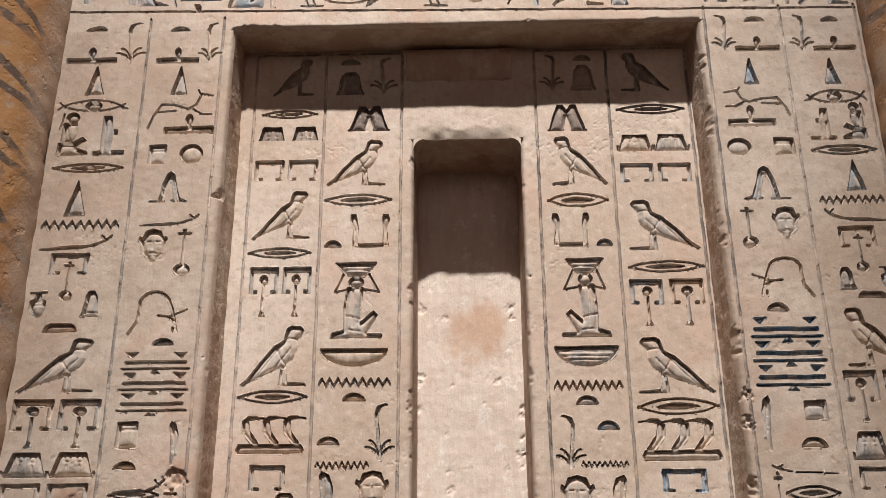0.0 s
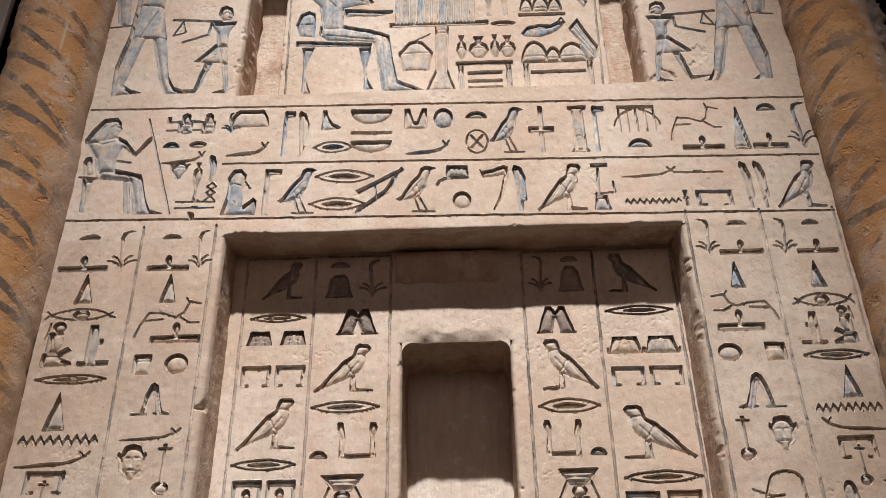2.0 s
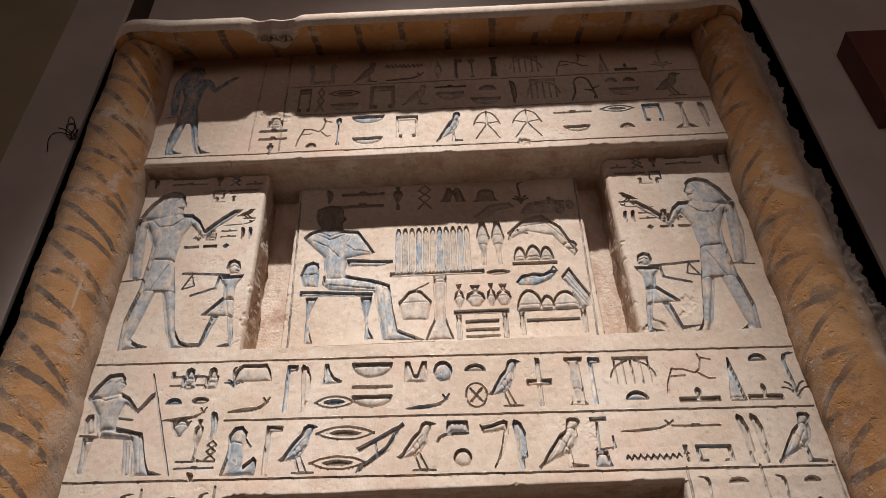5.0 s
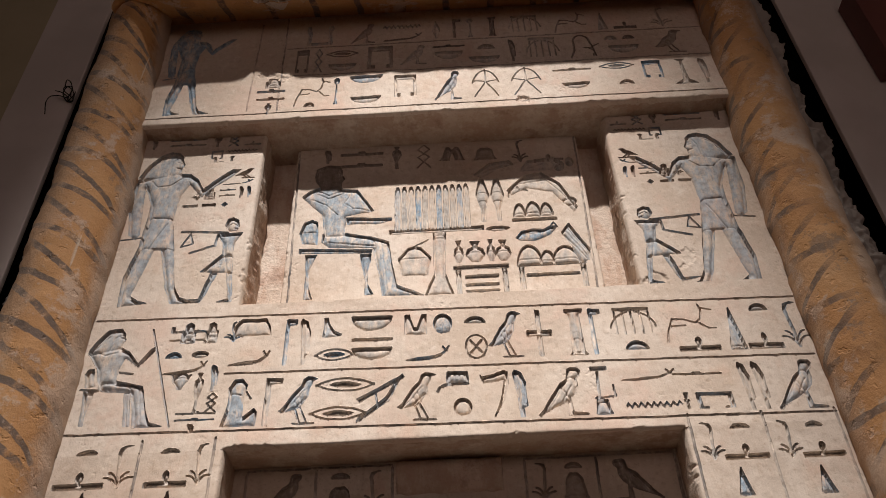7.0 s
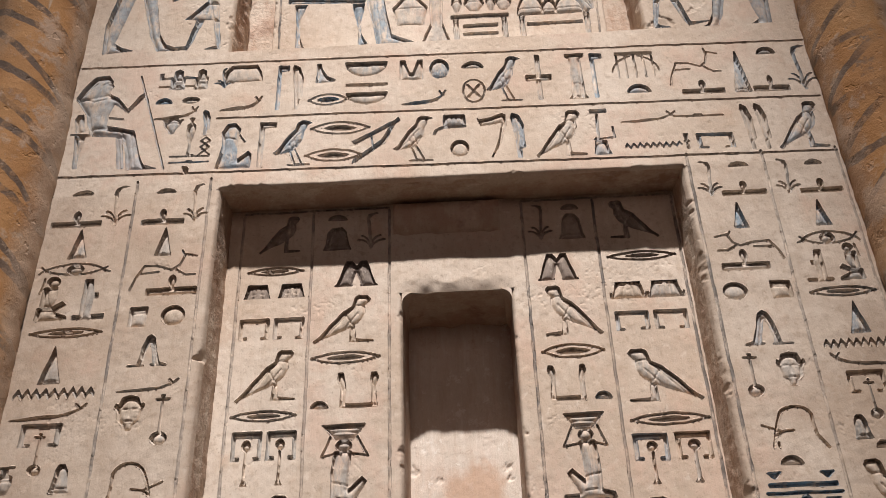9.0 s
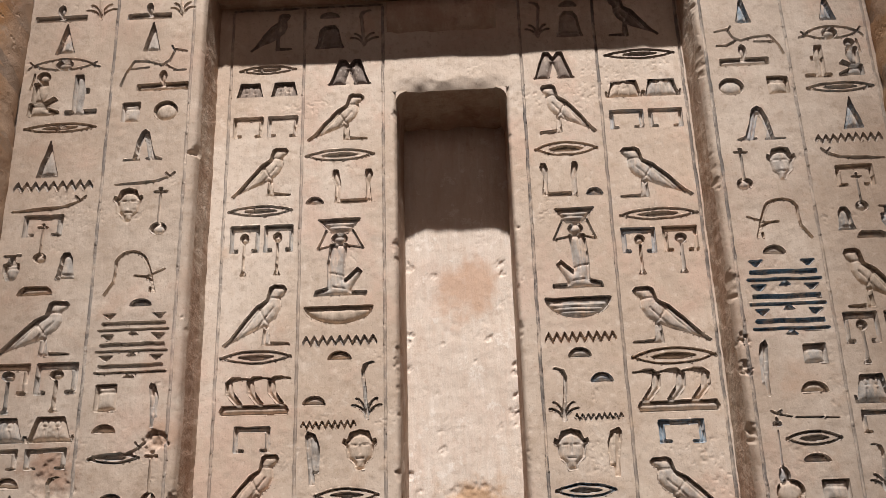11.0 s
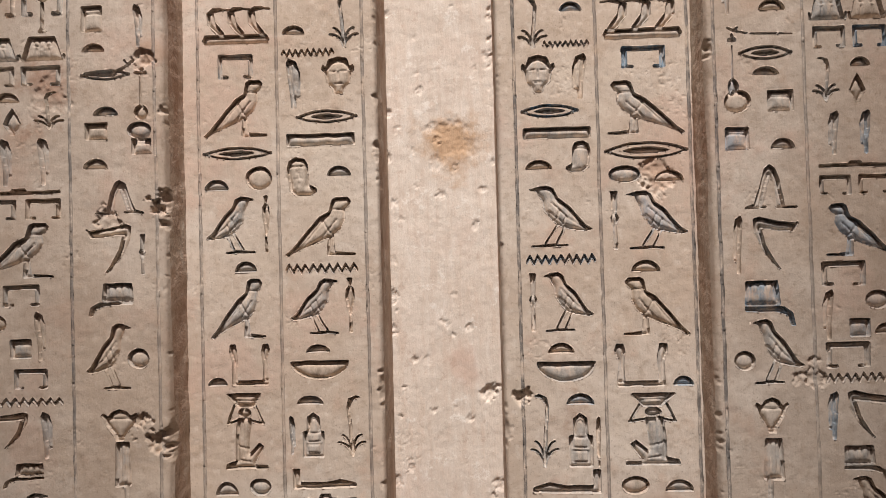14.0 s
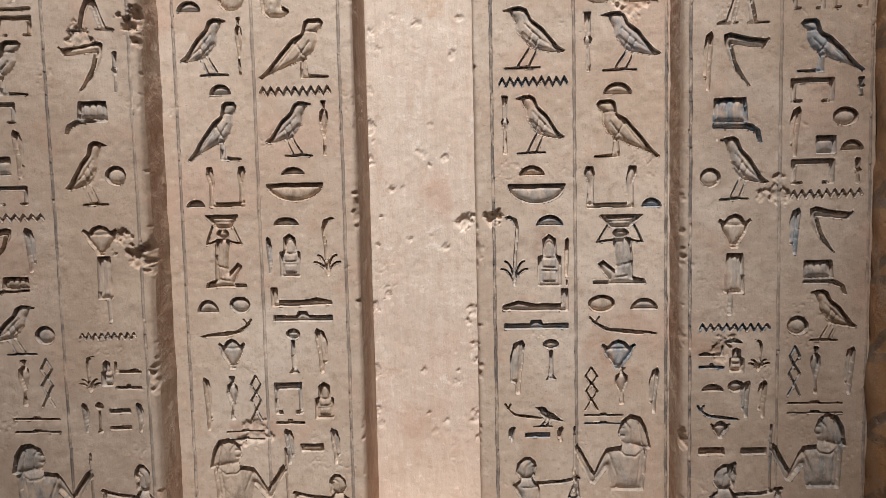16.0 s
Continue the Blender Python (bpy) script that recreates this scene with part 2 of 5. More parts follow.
BOARD = make_plain("grey_board", (0.58, 0.51, 0.47), (0.66, 0.58, 0.54), 0.7, 0.15)
OLIVE = make_plain("olive_wall", (0.40, 0.34, 0.22), (0.46, 0.39, 0.26), 0.8, 0.15)
# near-black colour stands for the gaps' unlit depth; also the black of the wire
DARK = make_plain("gap_shade_wire_black", (0.012, 0.011, 0.010), (0.022, 0.02, 0.018), 0.95, 0.3)
CRUMBLE = make_plain("crumbled_mortar", (0.22, 0.19, 0.17), (0.42, 0.37, 0.33), 0.95, 1.0)
MAROON = make_plain("maroon_board", (0.16, 0.055, 0.045), (0.19, 0.07, 0.055), 0.6, 0.1)
HALL = make_plain("hall_plaster", (0.20, 0.16, 0.13), (0.25, 0.20, 0.16), 0.85, 0.2)
FLOOR = make_plain("hall_floor", (0.29, 0.255, 0.22), (0.36, 0.32, 0.28), 0.45, 0.1)


# ---- mesh helpers ----
def lattice(ix, iz, seed):
    h = np.sin(ix * 127.1 + iz * 311.7 + seed * 74.7) * 43758.5453
    return h - np.floor(h)


def vnoise(x, z, scale, seed):
    """Smooth value noise, 0 to 1."""
    x, z = np.asarray(x) * scale, np.asarray(z) * scale
    ix, iz = np.floor(x), np.floor(z)
    fx, fz = x - ix, z - iz
    fx, fz = fx * fx * (3 - 2 * fx), fz * fz * (3 - 2 * fz)
    a = lattice(ix, iz, seed) * (1 - fx) + lattice(ix + 1, iz, seed) * fx
    b = lattice(ix, iz + 1, seed) * (1 - fx) + lattice(ix + 1, iz + 1, seed) * fx
    return a * (1 - fz) + b * fz


def swell(x, z):
    """The dressed surface's unevenness, in metres."""
    return (0.0016 * (vnoise(x, z, 9, 1) - 0.5) + 0.0010 * (vnoise(x, z, 31, 2) - 0.5)
            + 0.0007 * (vnoise(x, z, 90, 3) - 0.5))


def wear(x, z, e, size=1.0):
    """How far a broken edge has worn back, at the distance e from it."""
    n = 0.5 * vnoise(x, z, 22, 5) + 0.3 * vnoise(x, z, 61, 6) + 0.2 * vnoise(x, z, 150, 7)
    reach = 0.003 + 0.050 * np.clip(n - 0.60, 0, 1) * size
    r = 0.010 * size * (0.6 + 0.8 * vnoise(x, z, 9, 8))
    k = np.clip(r - e, 0, None)
    return size * 0.9 * np.clip(reach - e, 0, None) + r - np.sqrt(np.clip(r * r - k * k, 0, None))


def mesh_object(name, verts, faces, mat, parent=None, label="", smooth=True, uv=None):
    me = bpy.data.meshes.new(name)
    verts, faces = np.asarray(verts, np.float32), np.asarray(faces, np.int32)
    me.vertices.add(len(verts))
    me.vertices.foreach_set("co", verts.ravel())
    n = faces.shape[1]
    me.loops.add(faces.size)
    me.loops.foreach_set("vertex_index", faces.ravel())
    me.polygons.add(len(faces))
    me.polygons.foreach_set("loop_start", np.arange(0, faces.size, n, dtype=np.int32))
    me.polygons.foreach_set("use_smooth", np.full(len(faces), smooth))
    if uv is not None:
        layer = me.uv_layers.new(name="UVMap")
        layer.data.foreach_set("uv", np.asarray(uv, np.float32)[faces.ravel()].ravel())
    me.update(calc_edges=True)
    me.materials.append(mat)
    ob = new(name, me)
    ob.parent = parent
    if label:
        ob["label"] = label
    return ob


def grid_faces(nz, nx):
    a = (np.arange(nz - 1)[:, None] * nx + np.arange(nx - 1)[None, :]).ravel()
    return np.stack([a, a + 1, a + nx + 1, a + nx], 1)


def strip(name, front, back, rows, mat, parent, rough=0.004, smooth=True):
    """A wall from a line of front points to a line of back points, roughened between them."""
    front, back = np.asarray(front, float), np.asarray(back, float)
    k = np.linspace(0, 1, rows)[:, None, None]
    p = front[None] * (1 - k) + back[None] * k
    along = np.linspace(0, 1, len(front)) * np.linalg.norm(front[-1] - front[0])
    d = front[-1] - front[0]
    d /= np.linalg.norm(d)
    side = np.cross(d, (0, 1, 0))
    n = vnoise(np.tile(along, (rows, 1)), p[:, :, 1], 24, 11) + 0.5 * vnoise(np.tile(along, (rows, 1)), p[:, :, 1], 80, 12) - 0.75
    edge = np.sin(np.pi * np.clip(k[:, :, 0], 0, 1)) ** 0.5
    p += (rough * n * edge)[:, :, None] * side
    return mesh_object(name, p.reshape(-1, 3), grid_faces(rows, len(front)), mat, parent, smooth=smooth)


def box_mesh(bm, x0, x1, y0, y1, z0, z1):
    m = Matrix.LocRotScale(((x0 + x1) / 2, (y0 + y1) / 2, (z0 + z1) / 2), None, (x1 - x0, y1 - y0, z1 - z0))
    return bmesh.ops.create_cube(bm, size=1, matrix=m)["verts"]


def slab(name, x0, x1, y0, y1, z0, z1, mat, bevel=0.006, parent=None):
    bm = bmesh.new()
    box_mesh(bm, x0, x1, y0, y1, z0, z1)
    if bevel:
        bmesh.ops.bevel(bm, geom=bm.edges[:], offset=bevel, segments=2, affect="EDGES", profile=0.6)
    me = bpy.data.meshes.new(name)
    bm.to_mesh(me)
    bm.free()
    me.materials.append(mat)
    ob = new(name, me)
    ob.parent = parent
    return ob


# ---- sign drawing: shapes in a unit box, x to the right, z up ----
def arc(cx, cz, rx, rz, a0, a1, n=14):
    return [(cx + rx * math.cos(radians(a0 + (a1 - a0) * i / n)), cz + rz * math.sin(radians(a0 + (a1 - a0) * i / n)))
            for i in range(n + 1)]


def disc(cx, cz, rx, rz, n=18):
    return arc(cx, cz, rx, rz, 0, 360 - 360 / n, n - 1)


def rect(x0, z0, x1, z1):
    return [(x0, z0), (x1, z0), (x1, z1), (x0, z1)]


# each sign: (name, filled outlines, strokes (width in mm, points), inner grooves (points))
def s_loaf():
    return "loaf_sign", [arc(.5, .02, .5, .96, 0, 180)], [], []


def s_altar():
    return "offering_mat_sign", [rect(0, 0, 1, .36), disc(.5, .66, .085, .3, 12), rect(.45, .3, .55, .5)], [], []


def s_sut():
    return ("sedge_sign", [[(.5, 0), (.62, .02), (.5, .82), (.62, .93), (.95, .97), (.7, 1.0), (.42, .95), (.36, .82)]],
            [(4, arc(.2, .02, .3, .34, 90, 10, 6)), (4, arc(.88, .02, .34, .34, 90, 170, 6)),
             (3.5, arc(.1, -.05, .45, .3, 95, 20, 6)), (3.5, arc(.98, -.05, .45, .3, 85, 160, 6))], [])


def s_di():
    return "tall_loaf_sign", [[(0, 0), (.5, 1), (1, 0)]], [], [[(.5, .8), (.32, .05)], [(.5, .8), (.68, .05)], [(.12, .1), (.88, .1)]]


def s_mouth():
    inner = arc(.5, .10, .40, .62, 148, 32, 10) + arc(.5, .90, .40, .62, -32, -148, 10)
    return "mouth_sign", [inner], [(5.4, arc(.5, -.28, .64, 1.20, 142, 38, 12)), (4.6, arc(.5, 1.28, .64, 1.20, -38, -142, 12))], []


def s_eye():
    return ("eye_sign", [disc(.5, .45, .13, .4)], [(4.5, arc(.48, -.1, .5, 1.0, 165, 20, 12)), (4, arc(.5, 1.0, .5, .95, 195, 335, 12)),
            (4, [(.9, .35), (1.0, .2)])], [])


def s_god():
    return ("kneeling_sign", [disc(.45, .86, .2, .13), [(.2, .76), (.6, .76), (.66, .5), (.52, .3), (.18, .3)],
            [(.1, 0), (1, .02), (.98, .1), (.62, .2), (.95, .34), (.8, .44), (.5, .3), (.12, .3)]], [(4, [(.2, .95), (.12, .6)])], [[(.3, .7), (.4, .35)]])


def s_seat():
    return "seat_sign", [[(0, 0), (1, 0), (1, .13), (.58, .13), (.58, .62), (.5, 1), (.22, 1), (.22, .13), (0, .13)], rect(.5, .5, .72, .66)], [], []


def s_water():
    k = 9
    up = [(i / (2 * k), .95 if i % 2 else .45) for i in range(2 * k + 1)]
    return "water_sign", [up + [(x, z - .42) for x, z in reversed(up)]], [], []


def s_viper():
    return ("viper_sign", [[(0, .0), (.3, .18), (.5, .26), (.7, .3), (.84, .55), (.95, .78), (.99, .68), (.9, .45), (.78, .12), (.55, -.06), (.3, -.14), (.04, -.14)]],
            [(3, [(.86, .45), (.92, .66), (.86, 1)]), (3, [(.92, .62), (1, 1)])], [])


def s_pr():
    return "house_sign", [[(0, 0), (0, 1), (1, 1), (1, 0), (.72, 0), (.72, .16), (.86, .16), (.86, .76), (.14, .76), (.14, .16), (.3, .16), (.3, 0)]], [], []


def s_mace():
    return "mace_sign", [disc(.5, .87, .5, .13, 14), [(.36, .75), (.64, .75), (.66, .14), (.9, 0), (.1, 0), (.34, .14)]], [], [[(.15, .9), (.85, .9)]]


def s_shovel():
    return "lute_sign", [disc(.5, .14, .5, .14, 16), [(.4, .25), (.6, .25), (.58, .9), (.42, .9)], rect(.05, .86, .95, .93), rect(.35, .93, .65, 1)], [], []


def s_jar():
    return "jar_sign", [[(.28, 0), (.72, 0), (.95, .35), (.95, .66), (.7, .72), (.7, .9), (1, .9), (1, 1), (0, 1), (0, .9), (.3, .9), (.3, .72), (.05, .66), (.05, .35)]], [], [[(.1, .5), (.9, .5)], [(.15, .62), (.85, .62)]]


def s_bag():
    return "bag_sign", [[(0, .0), (1, .0), (.9, .22), (.82, .8), (.66, 1), (.34, 1), (.18, .8), (.1, .22)]], [], [[(.05, .2), (.95, .2)]]


def s_bun():
    return "flat_loaf_sign", [[(0, .1), (1, .1), (.95, .6), (.82, 1), (.2, 1), (.06, .7)]], [], []


def s_bird():
    return ("owl_sign", [[(0, .03), (.1, .13), (.3, .42), (.48, .66), (.62, .76), (.66, .96), (.72, 1), (.88, .99), (.93, .92), (.9, .84), (.84, .78), (.85, .62), (.78, .45),
            (.68, .36), (.7, .08), (.98, .05), (.98, 0), (.58, 0), (.6, .3), (.5, .24), (.3, .15), (.12, .05), (.04, -.02)]],
            [], [[(.62, .74), (.35, .32), (.14, .08)], [(.72, .62), (.5, .3), (.3, .16)], [(.64, .8), (.86, .78)], [(.72, .36), (.56, .28)], [(.52, .6), (.62, .4)]])


def s_chick():
    return ("chick_sign", [[(0, .28), (.12, .36), (.35, .66), (.52, .8), (.58, .95), (.68, 1), (.8, .99), (1, .93), (.84, .9), (.82, .84), (.76, .74), (.74, .58), (.62, .42),
            (.5, .32), (.3, .27), (.1, .24)]], [(4, [(.42, .34), (.56, .04), (.92, .02)]), (4, [(.54, .36), (.72, .06)]), (3.5, [(.4, .02), (.9, .02)])],
            [[(.62, .72), (.36, .46), (.12, .3)], [(.66, .58), (.44, .38), (.28, .3)], [(.5, .6), (.56, .44)], [(.4, .5), (.46, .38)]])


def s_trap():
    return ("basket_sign", [[(.02, .12), (.18, 1), (.82, 1), (.98, .12), (1, .0), (0, .0)]], [(4, [(-.02, .24), (0, .03), (1, .03), (1.02, .24)])],
            [rect(.3, .62, .42, .86) + [(.3, .62)], rect(.58, .62, .7, .86) + [(.58, .62)], [(.36, .5), (.33, .1)], [(.64, .5), (.67, .1)]])


def s_cloak():
    return "leggings_sign", [[(0, 0), (.24, 1), (.4, 1), (.5, .8), (.6, 1), (.76, 1), (1, .0), (.62, 0), (.5, .55), (.38, 0)]], [(5, [(0, .02), (.38, .02)]), (5, [(.62, .02), (1, .02)])], []


def s_reed():
    return "reed_leaf_sign", [[(.2, 1), (.75, .93), (1, .7), (1, .22), (.72, .2), (.72, 0), (.36, 0), (.32, .3), (.05, .9)]], [], [[(.35, .92), (.5, .3), (.52, .05)], [(.6, .9), (.76, .3)]]


def s_pole():
    return "staff_sign", [[(.2, 0), (.8, 0), (.7, .4), (1, .55), (.75, .62), (.9, 1), (.1, 1), (.25, .62), (0, .55), (.3, .4)]], [], []


def s_flag():
    return "flag_sign", [[(0, 0), (.36, 0), (.34, .84), (1, .86), (1, .98), (0, 1)]], [], [[(.18, .05), (.17, .9)]]


def s_x3():
    polys, grooves = [], []
    for i in range(3):
        z = .04 + i * .335
        polys += [rect(.05, z + .06, .95, z + .13), rect(.0, z - .035, 1, z + .015),
                  [(.04, z + .27), (.27, z + .27), (.18, z + .17), (.14, z + .17)], [(.73, z + .27), (.96, z + .27), (.86, z + .17), (.82, z + .17)]]
        polys.append([(.4, z - .1), (.6, z - .1), (.53, z - .03), (.47, z - .03)])
    return "triple_shelf_sign", polys, [], grooves


def s_face():
    return ("frontal_mask_sign", [[(.36, 0), (.64, 0), (.68, .16), (.86, .3), (.9, .55), (1, .66), (.96, .8), (.86, .74), (.78, .94), (.5, 1.0), (.22, .94), (.14, .74), (.04, .8), (0, .66), (.1, .55), (.14, .3), (.32, .16)]],
            [], [[(.26, .62), (.42, .62)], [(.58, .62), (.74, .62)], [(.5, .6), (.5, .42)], [(.4, .3), (.6, .3)], arc(.5, .5, .4, .36, 30, 150, 8)])


def s_arch():
    return ("bent_stalk_sign", [], [(6, [(0, 0), (.14, .3), (.16, .62)] + arc(.42, .72, .27, .26, 190, 20, 8) + [(.74, .6), (.8, .3)]), (5, [(.5, .42), (.66, .4), (.8, .3), (.86, .04)]),
            (4.5, [(.7, .4), (1, .56)]), (4.5, [(.78, .14), (.78, .04)])], [])


def s_hump():
    return "hill_sign", [[(0, .0), (.22, .06), (.3, .62), (.4, .92), (.5, 1), (.62, .9), (.72, .5), (.82, .14), (1, .06), (.9, 0), (.66, .0), (.56, .5), (.5, .74), (.42, .5), (.38, .02)]], [(4, [(0, .03), (.4, .03)]), (4, [(.6, .05), (.98, .03)])], []


def s_disc():
    return "disc_sign", [disc(.5, .5, .5, .5)], [], []


def s_square():
    return "stool_sign", [rect(0, 0, 1, 1)], [], [[(.05, .7), (.95, .7)]]


def s_trio():
    polys = [[(.02, 0), (.96, 0), (1, .12), (.96, .26), (.04, .26), (0, .12)]]
    strokes = []
    for i in range(3):
        x = .05 + i * .3
        polys.append([(x + .03, .85), (x + .12, .98), (x + .24, .98), (x + .3, .9), (x + .14, .84), (x + .16, .6), (x + .3, .26), (x + .18, .26), (x + .04, .55)])
        strokes.append((4, [(x + .2, .94), (x + .36, .9)]))
    return "three_geese_sign", polys, strokes, []


def s_ka():
    return "raised_arms_sign", [[(.06, 0), (.96, 0), (.96, .14), (.2, .14), (.22, .62), (.16, 1), (.02, 1), (0, .8), (.08, .55)], [(.8, .1), (.96, .1), (.92, .6), (1, .85), (.96, 1), (.82, 1), (.78, .8), (.82, .5)]], [], []


def s_bearer():
    return ("bearer_sign", [[(.1, 1), (.9, 1), (.68, .80), (.36, .80)], disc(.51, .735, .15, .075),
            [(.34, .67), (.66, .67), (.62, .4), (.60, .22), (.82, .36), (.92, .30), (.72, .07), (1, .06), (1, 0), (.06, 0), (.10, .08), (.30, .12), (.30, .4)]],
            [(5, [(.62, .64), (.92, .60), (.74, .84)]), (4.6, [(.38, .64), (.14, .60), (.28, .84)])],
            [[(.22, .95), (.78, .95)], [(.28, .90), (.72, .90)], [(.34, .85), (.66, .85)], [(.46, .64), (.46, .16)], [(.32, .3), (.58, .26)], [(.4, .12), (.6, .1)]])


def s_bowl():
    return "bowl_sign", [arc(.5, 1.0, .5, 1.0, 180, 360)], [], [[(.08, .78), (.92, .78)]]


def s_wbowl():
    return "striped_bowl_sign", [arc(.5, 1.0, .5, 1.0, 180, 360)], [], [[(.06, .75), (.94, .75)], [(.12, .55), (.88, .55)], [(.2, .36), (.8, .36)], [(.3, .18), (.7, .18)]]


def s_bar():
    return "bar_sign", [rect(0, .1, 1, .9)], [], []


def s_bolt():
    return "bolt_sign", [[(0, .2), (1, .2), (1, .7), (.6, .7), (.58, 1), (.42, 1), (.4, .7), (0, .7)]], [], []


def s_sack():
    return "sack_sign", [[(.1, .16), (.3, .02), (.75, 0), (1, .12), (.98, .2), (.74, .3), (.7, .8), (.6, .95), (.3, 1), (.08, .9), (.02, .7)]], [], [[(.05, .76), (.66, .76)]]


def s_hoe():
    return "hoe_sign", [[(0, .98), (.12, .88), (.5, .92), (.86, 1), (1, .96), (.98, .7), (.8, .35), (.5, .04), (.4, .0), (.55, .18), (.74, .5), (.82, .78), (.5, .74), (.14, .72)]], [], []


def s_skin():
    return ("goat_skin_sign", [], [(5, [(0, 0), (.06, .3), (.18, .62), (.4, .6), (.62, .5), (.74, .62), (.82, .9)]), (4.5, [(.82, .9), (1, .84)]), (4, [(.8, .86), (.76, 1)]),
            (4, [(.14, .42), (.42, .44)]), (4, [(.7, .5), (.86, .34), (1, .34)])], [])


def s_cloth():
    polys = [[(.3, .45), (.34, 1), (.98, 1), (1, .45)], [(0, 0), (.1, .0), (.16, .22), (.34, .3), (1, .34), (1, .46), (.24, .44), (.06, .3)]]
    return "stand_with_strips_sign", polys, [], [[(.44, .95), (.42, .5)], [(.58, .95), (.57, .5)], [(.72, .95), (.72, .5)], [(.86, .95), (.86, .5)]]


def s_heart():
    return "heart_sign", [[(.38, 0), (.62, 0), (.66, .18), (.88, .5), (.92, .68), (1, .8), (.95, .88), (.8, .78), (.7, .92), (.5, 1), (.3, .92), (.2, .78), (.05, .88), (0, .8), (.08, .68), (.12, .5), (.34, .18)]], [], [[(.16, .68), (.84, .68)], [(.36, .14), (.64, .14)]]


def s_tail():
    return "hanging_cloth_sign", [[(.1, 1), (.9, 1), (1, .35), (.84, .35), (.84, .0), (.6, .0), (.55, .35), (0, .35)]], [], [[(.35, .95), (.3, .4)], [(.6, .95), (.62, .4)]]


def s_vase():
    return "tall_vase_sign", [[(.3, 0), (.7, 0), (.62, .3), (.95, .62), (.9, .8), (.62, .86), (.8, 1), (.2, 1), (.38, .86), (.1, .8), (.05, .62), (.38, .3)]], [], [[(.2, .78), (.8, .78)]]


def s_twist():
    return ("twisted_cord_sign", [], [(3.6, [(.1, 0), (.5, .24), (.85, .45), (.5, .62), (.15, .8), (.5, 1)]), (3.6, [(.9, 0), (.5, .24), (.15, .45), (.5, .62), (.85, .8), (.5, 1)])], [])


def s_box():
    return "stool_with_loop_sign", [[(0, 0), (1, 0), (1, .58), (.82, .6), (.8, .9), (.5, 1), (.2, .9), (.18, .6), (0, .58)]], [], [rect(.2, .1, .8, .3) + [(.2, .1)], rect(.2, .36, .8, .54) + [(.2, .36)], arc(.5, .6, .2, .25, 0, 180, 8)]


def s_arm():
    return "forearm_sign", [[(0, .0), (1, .05), (1, .3), (.75, .5), (.5, .35), (.12, .38), (.12, 1), (0, 1)]], [], []


def s_leg():
    return "leg_sign", [[(.0, 0), (.95, .06), (1, .16), (.6, .36), (.36, .7), (.28, 1), (.04, 1), (.1, .5)]], [], []


def s_em():
    return "twin_peak_sign", [[(0, 0), (1, 0), (1, 1), (.76, 1), (.56, .36), (.44, .36), (.24, 1), (0, 1)]], [], []


def s_wheel():
    return "crossroads_sign", [], [(5, disc(.5, .5, .46, .46) + [(.96, .5)]), (6, [(.26, .26), (.74, .74)]), (6, [(.26, .74), (.74, .26)])], []


def s_cross():
    return "crossed_planks_sign", [rect(.4, 0, .6, 1), rect(0, .42, 1, .56)], [], []


def s_pillar():
    return "chest_sign", [[(0, 0), (1, 0), (.82, .1), (.8, .88), (1, .92), (1, 1), (0, 1), (0, .92), (.2, .88), (.18, .1)]], [], [rect(.38, .08, .64, .36) + [(.38, .08)]]


def s_fringe():
    polys = [rect(.08, .88, .92, 1)]
    strokes = [(4, arc(.5, .3, .5, .56, 175, 100, 6)), (4, arc(.5, .3, .5, .56, 5, 80, 6))]
    for x in (.12, .3, .5, .7, .88):
        strokes.append((5, [(x, .86), (x, .16)]))
    return "fringe_sign", polys, strokes, [[(.25, .7), (.25, .1)], [(.75, .7), (.75, .1)]]


def s_sitter():
    return "seated_sign", [[(.05, 0), (.98, 0), (1, .3), (.9, .38), (.62, .2), (.6, .62), (.66, .86), (.5, 1), (.28, .98), (.14, .8), (.18, .5)]], [(3, [(.64, .72), (.8, .56)])], [[(.2, .7), (.5, .66)]]


def s_adze():
    return "adze_sign", [[(0, .48), (.86, .92), (.95, 1), (1, .92), (.9, .84), (.08, .4)], [(0, 0), (.05, .1), (.6, .5), (.84, .88), (.9, .84), (.68, .42), (.12, .04)]], [(3, [(.4, .62), (.44, .36)])], []


def s_chair():
    return "carrying_chair_sign", [rect(.0, .9, .8, 1), [(.2, .35), (.34, .35), (.4, .9), (.26, .9)], [(.0, 0), (.8, .0), (.7, .1), (.64, .32), (.12, .32)]], [(4, [(.1, .34), (1, .38), (.94, .6)])], []


def s_star():
    return ("bow_and_star_sign", [], [(5, arc(.5, .1, .5, .85, 150, 30, 10)), (4.5, [(.5, .98), (.5, .55)]), (4.5, [(.5, .55), (.12, .06)]), (4.5, [(.5, .55), (.88, .06)]),
            (4, [(.5, .55), (.16, .6)]), (4, [(.5, .55), (.84, .6)])], [])


def s_table():
    return "stand_sign", [[(0, 0), (1, 0), (.62, .2), (.56, .9), (.7, 1), (.2, 1), (.44, .9), (.38, .2)]], [], []


def s_drop():
    return "bud_sign", [[(.36, 0), (.64, 0), (.68, .16), (1, .42), (.8, .7), (.5, 1), (.2, .7), (0, .42), (.32, .16)]], [], []


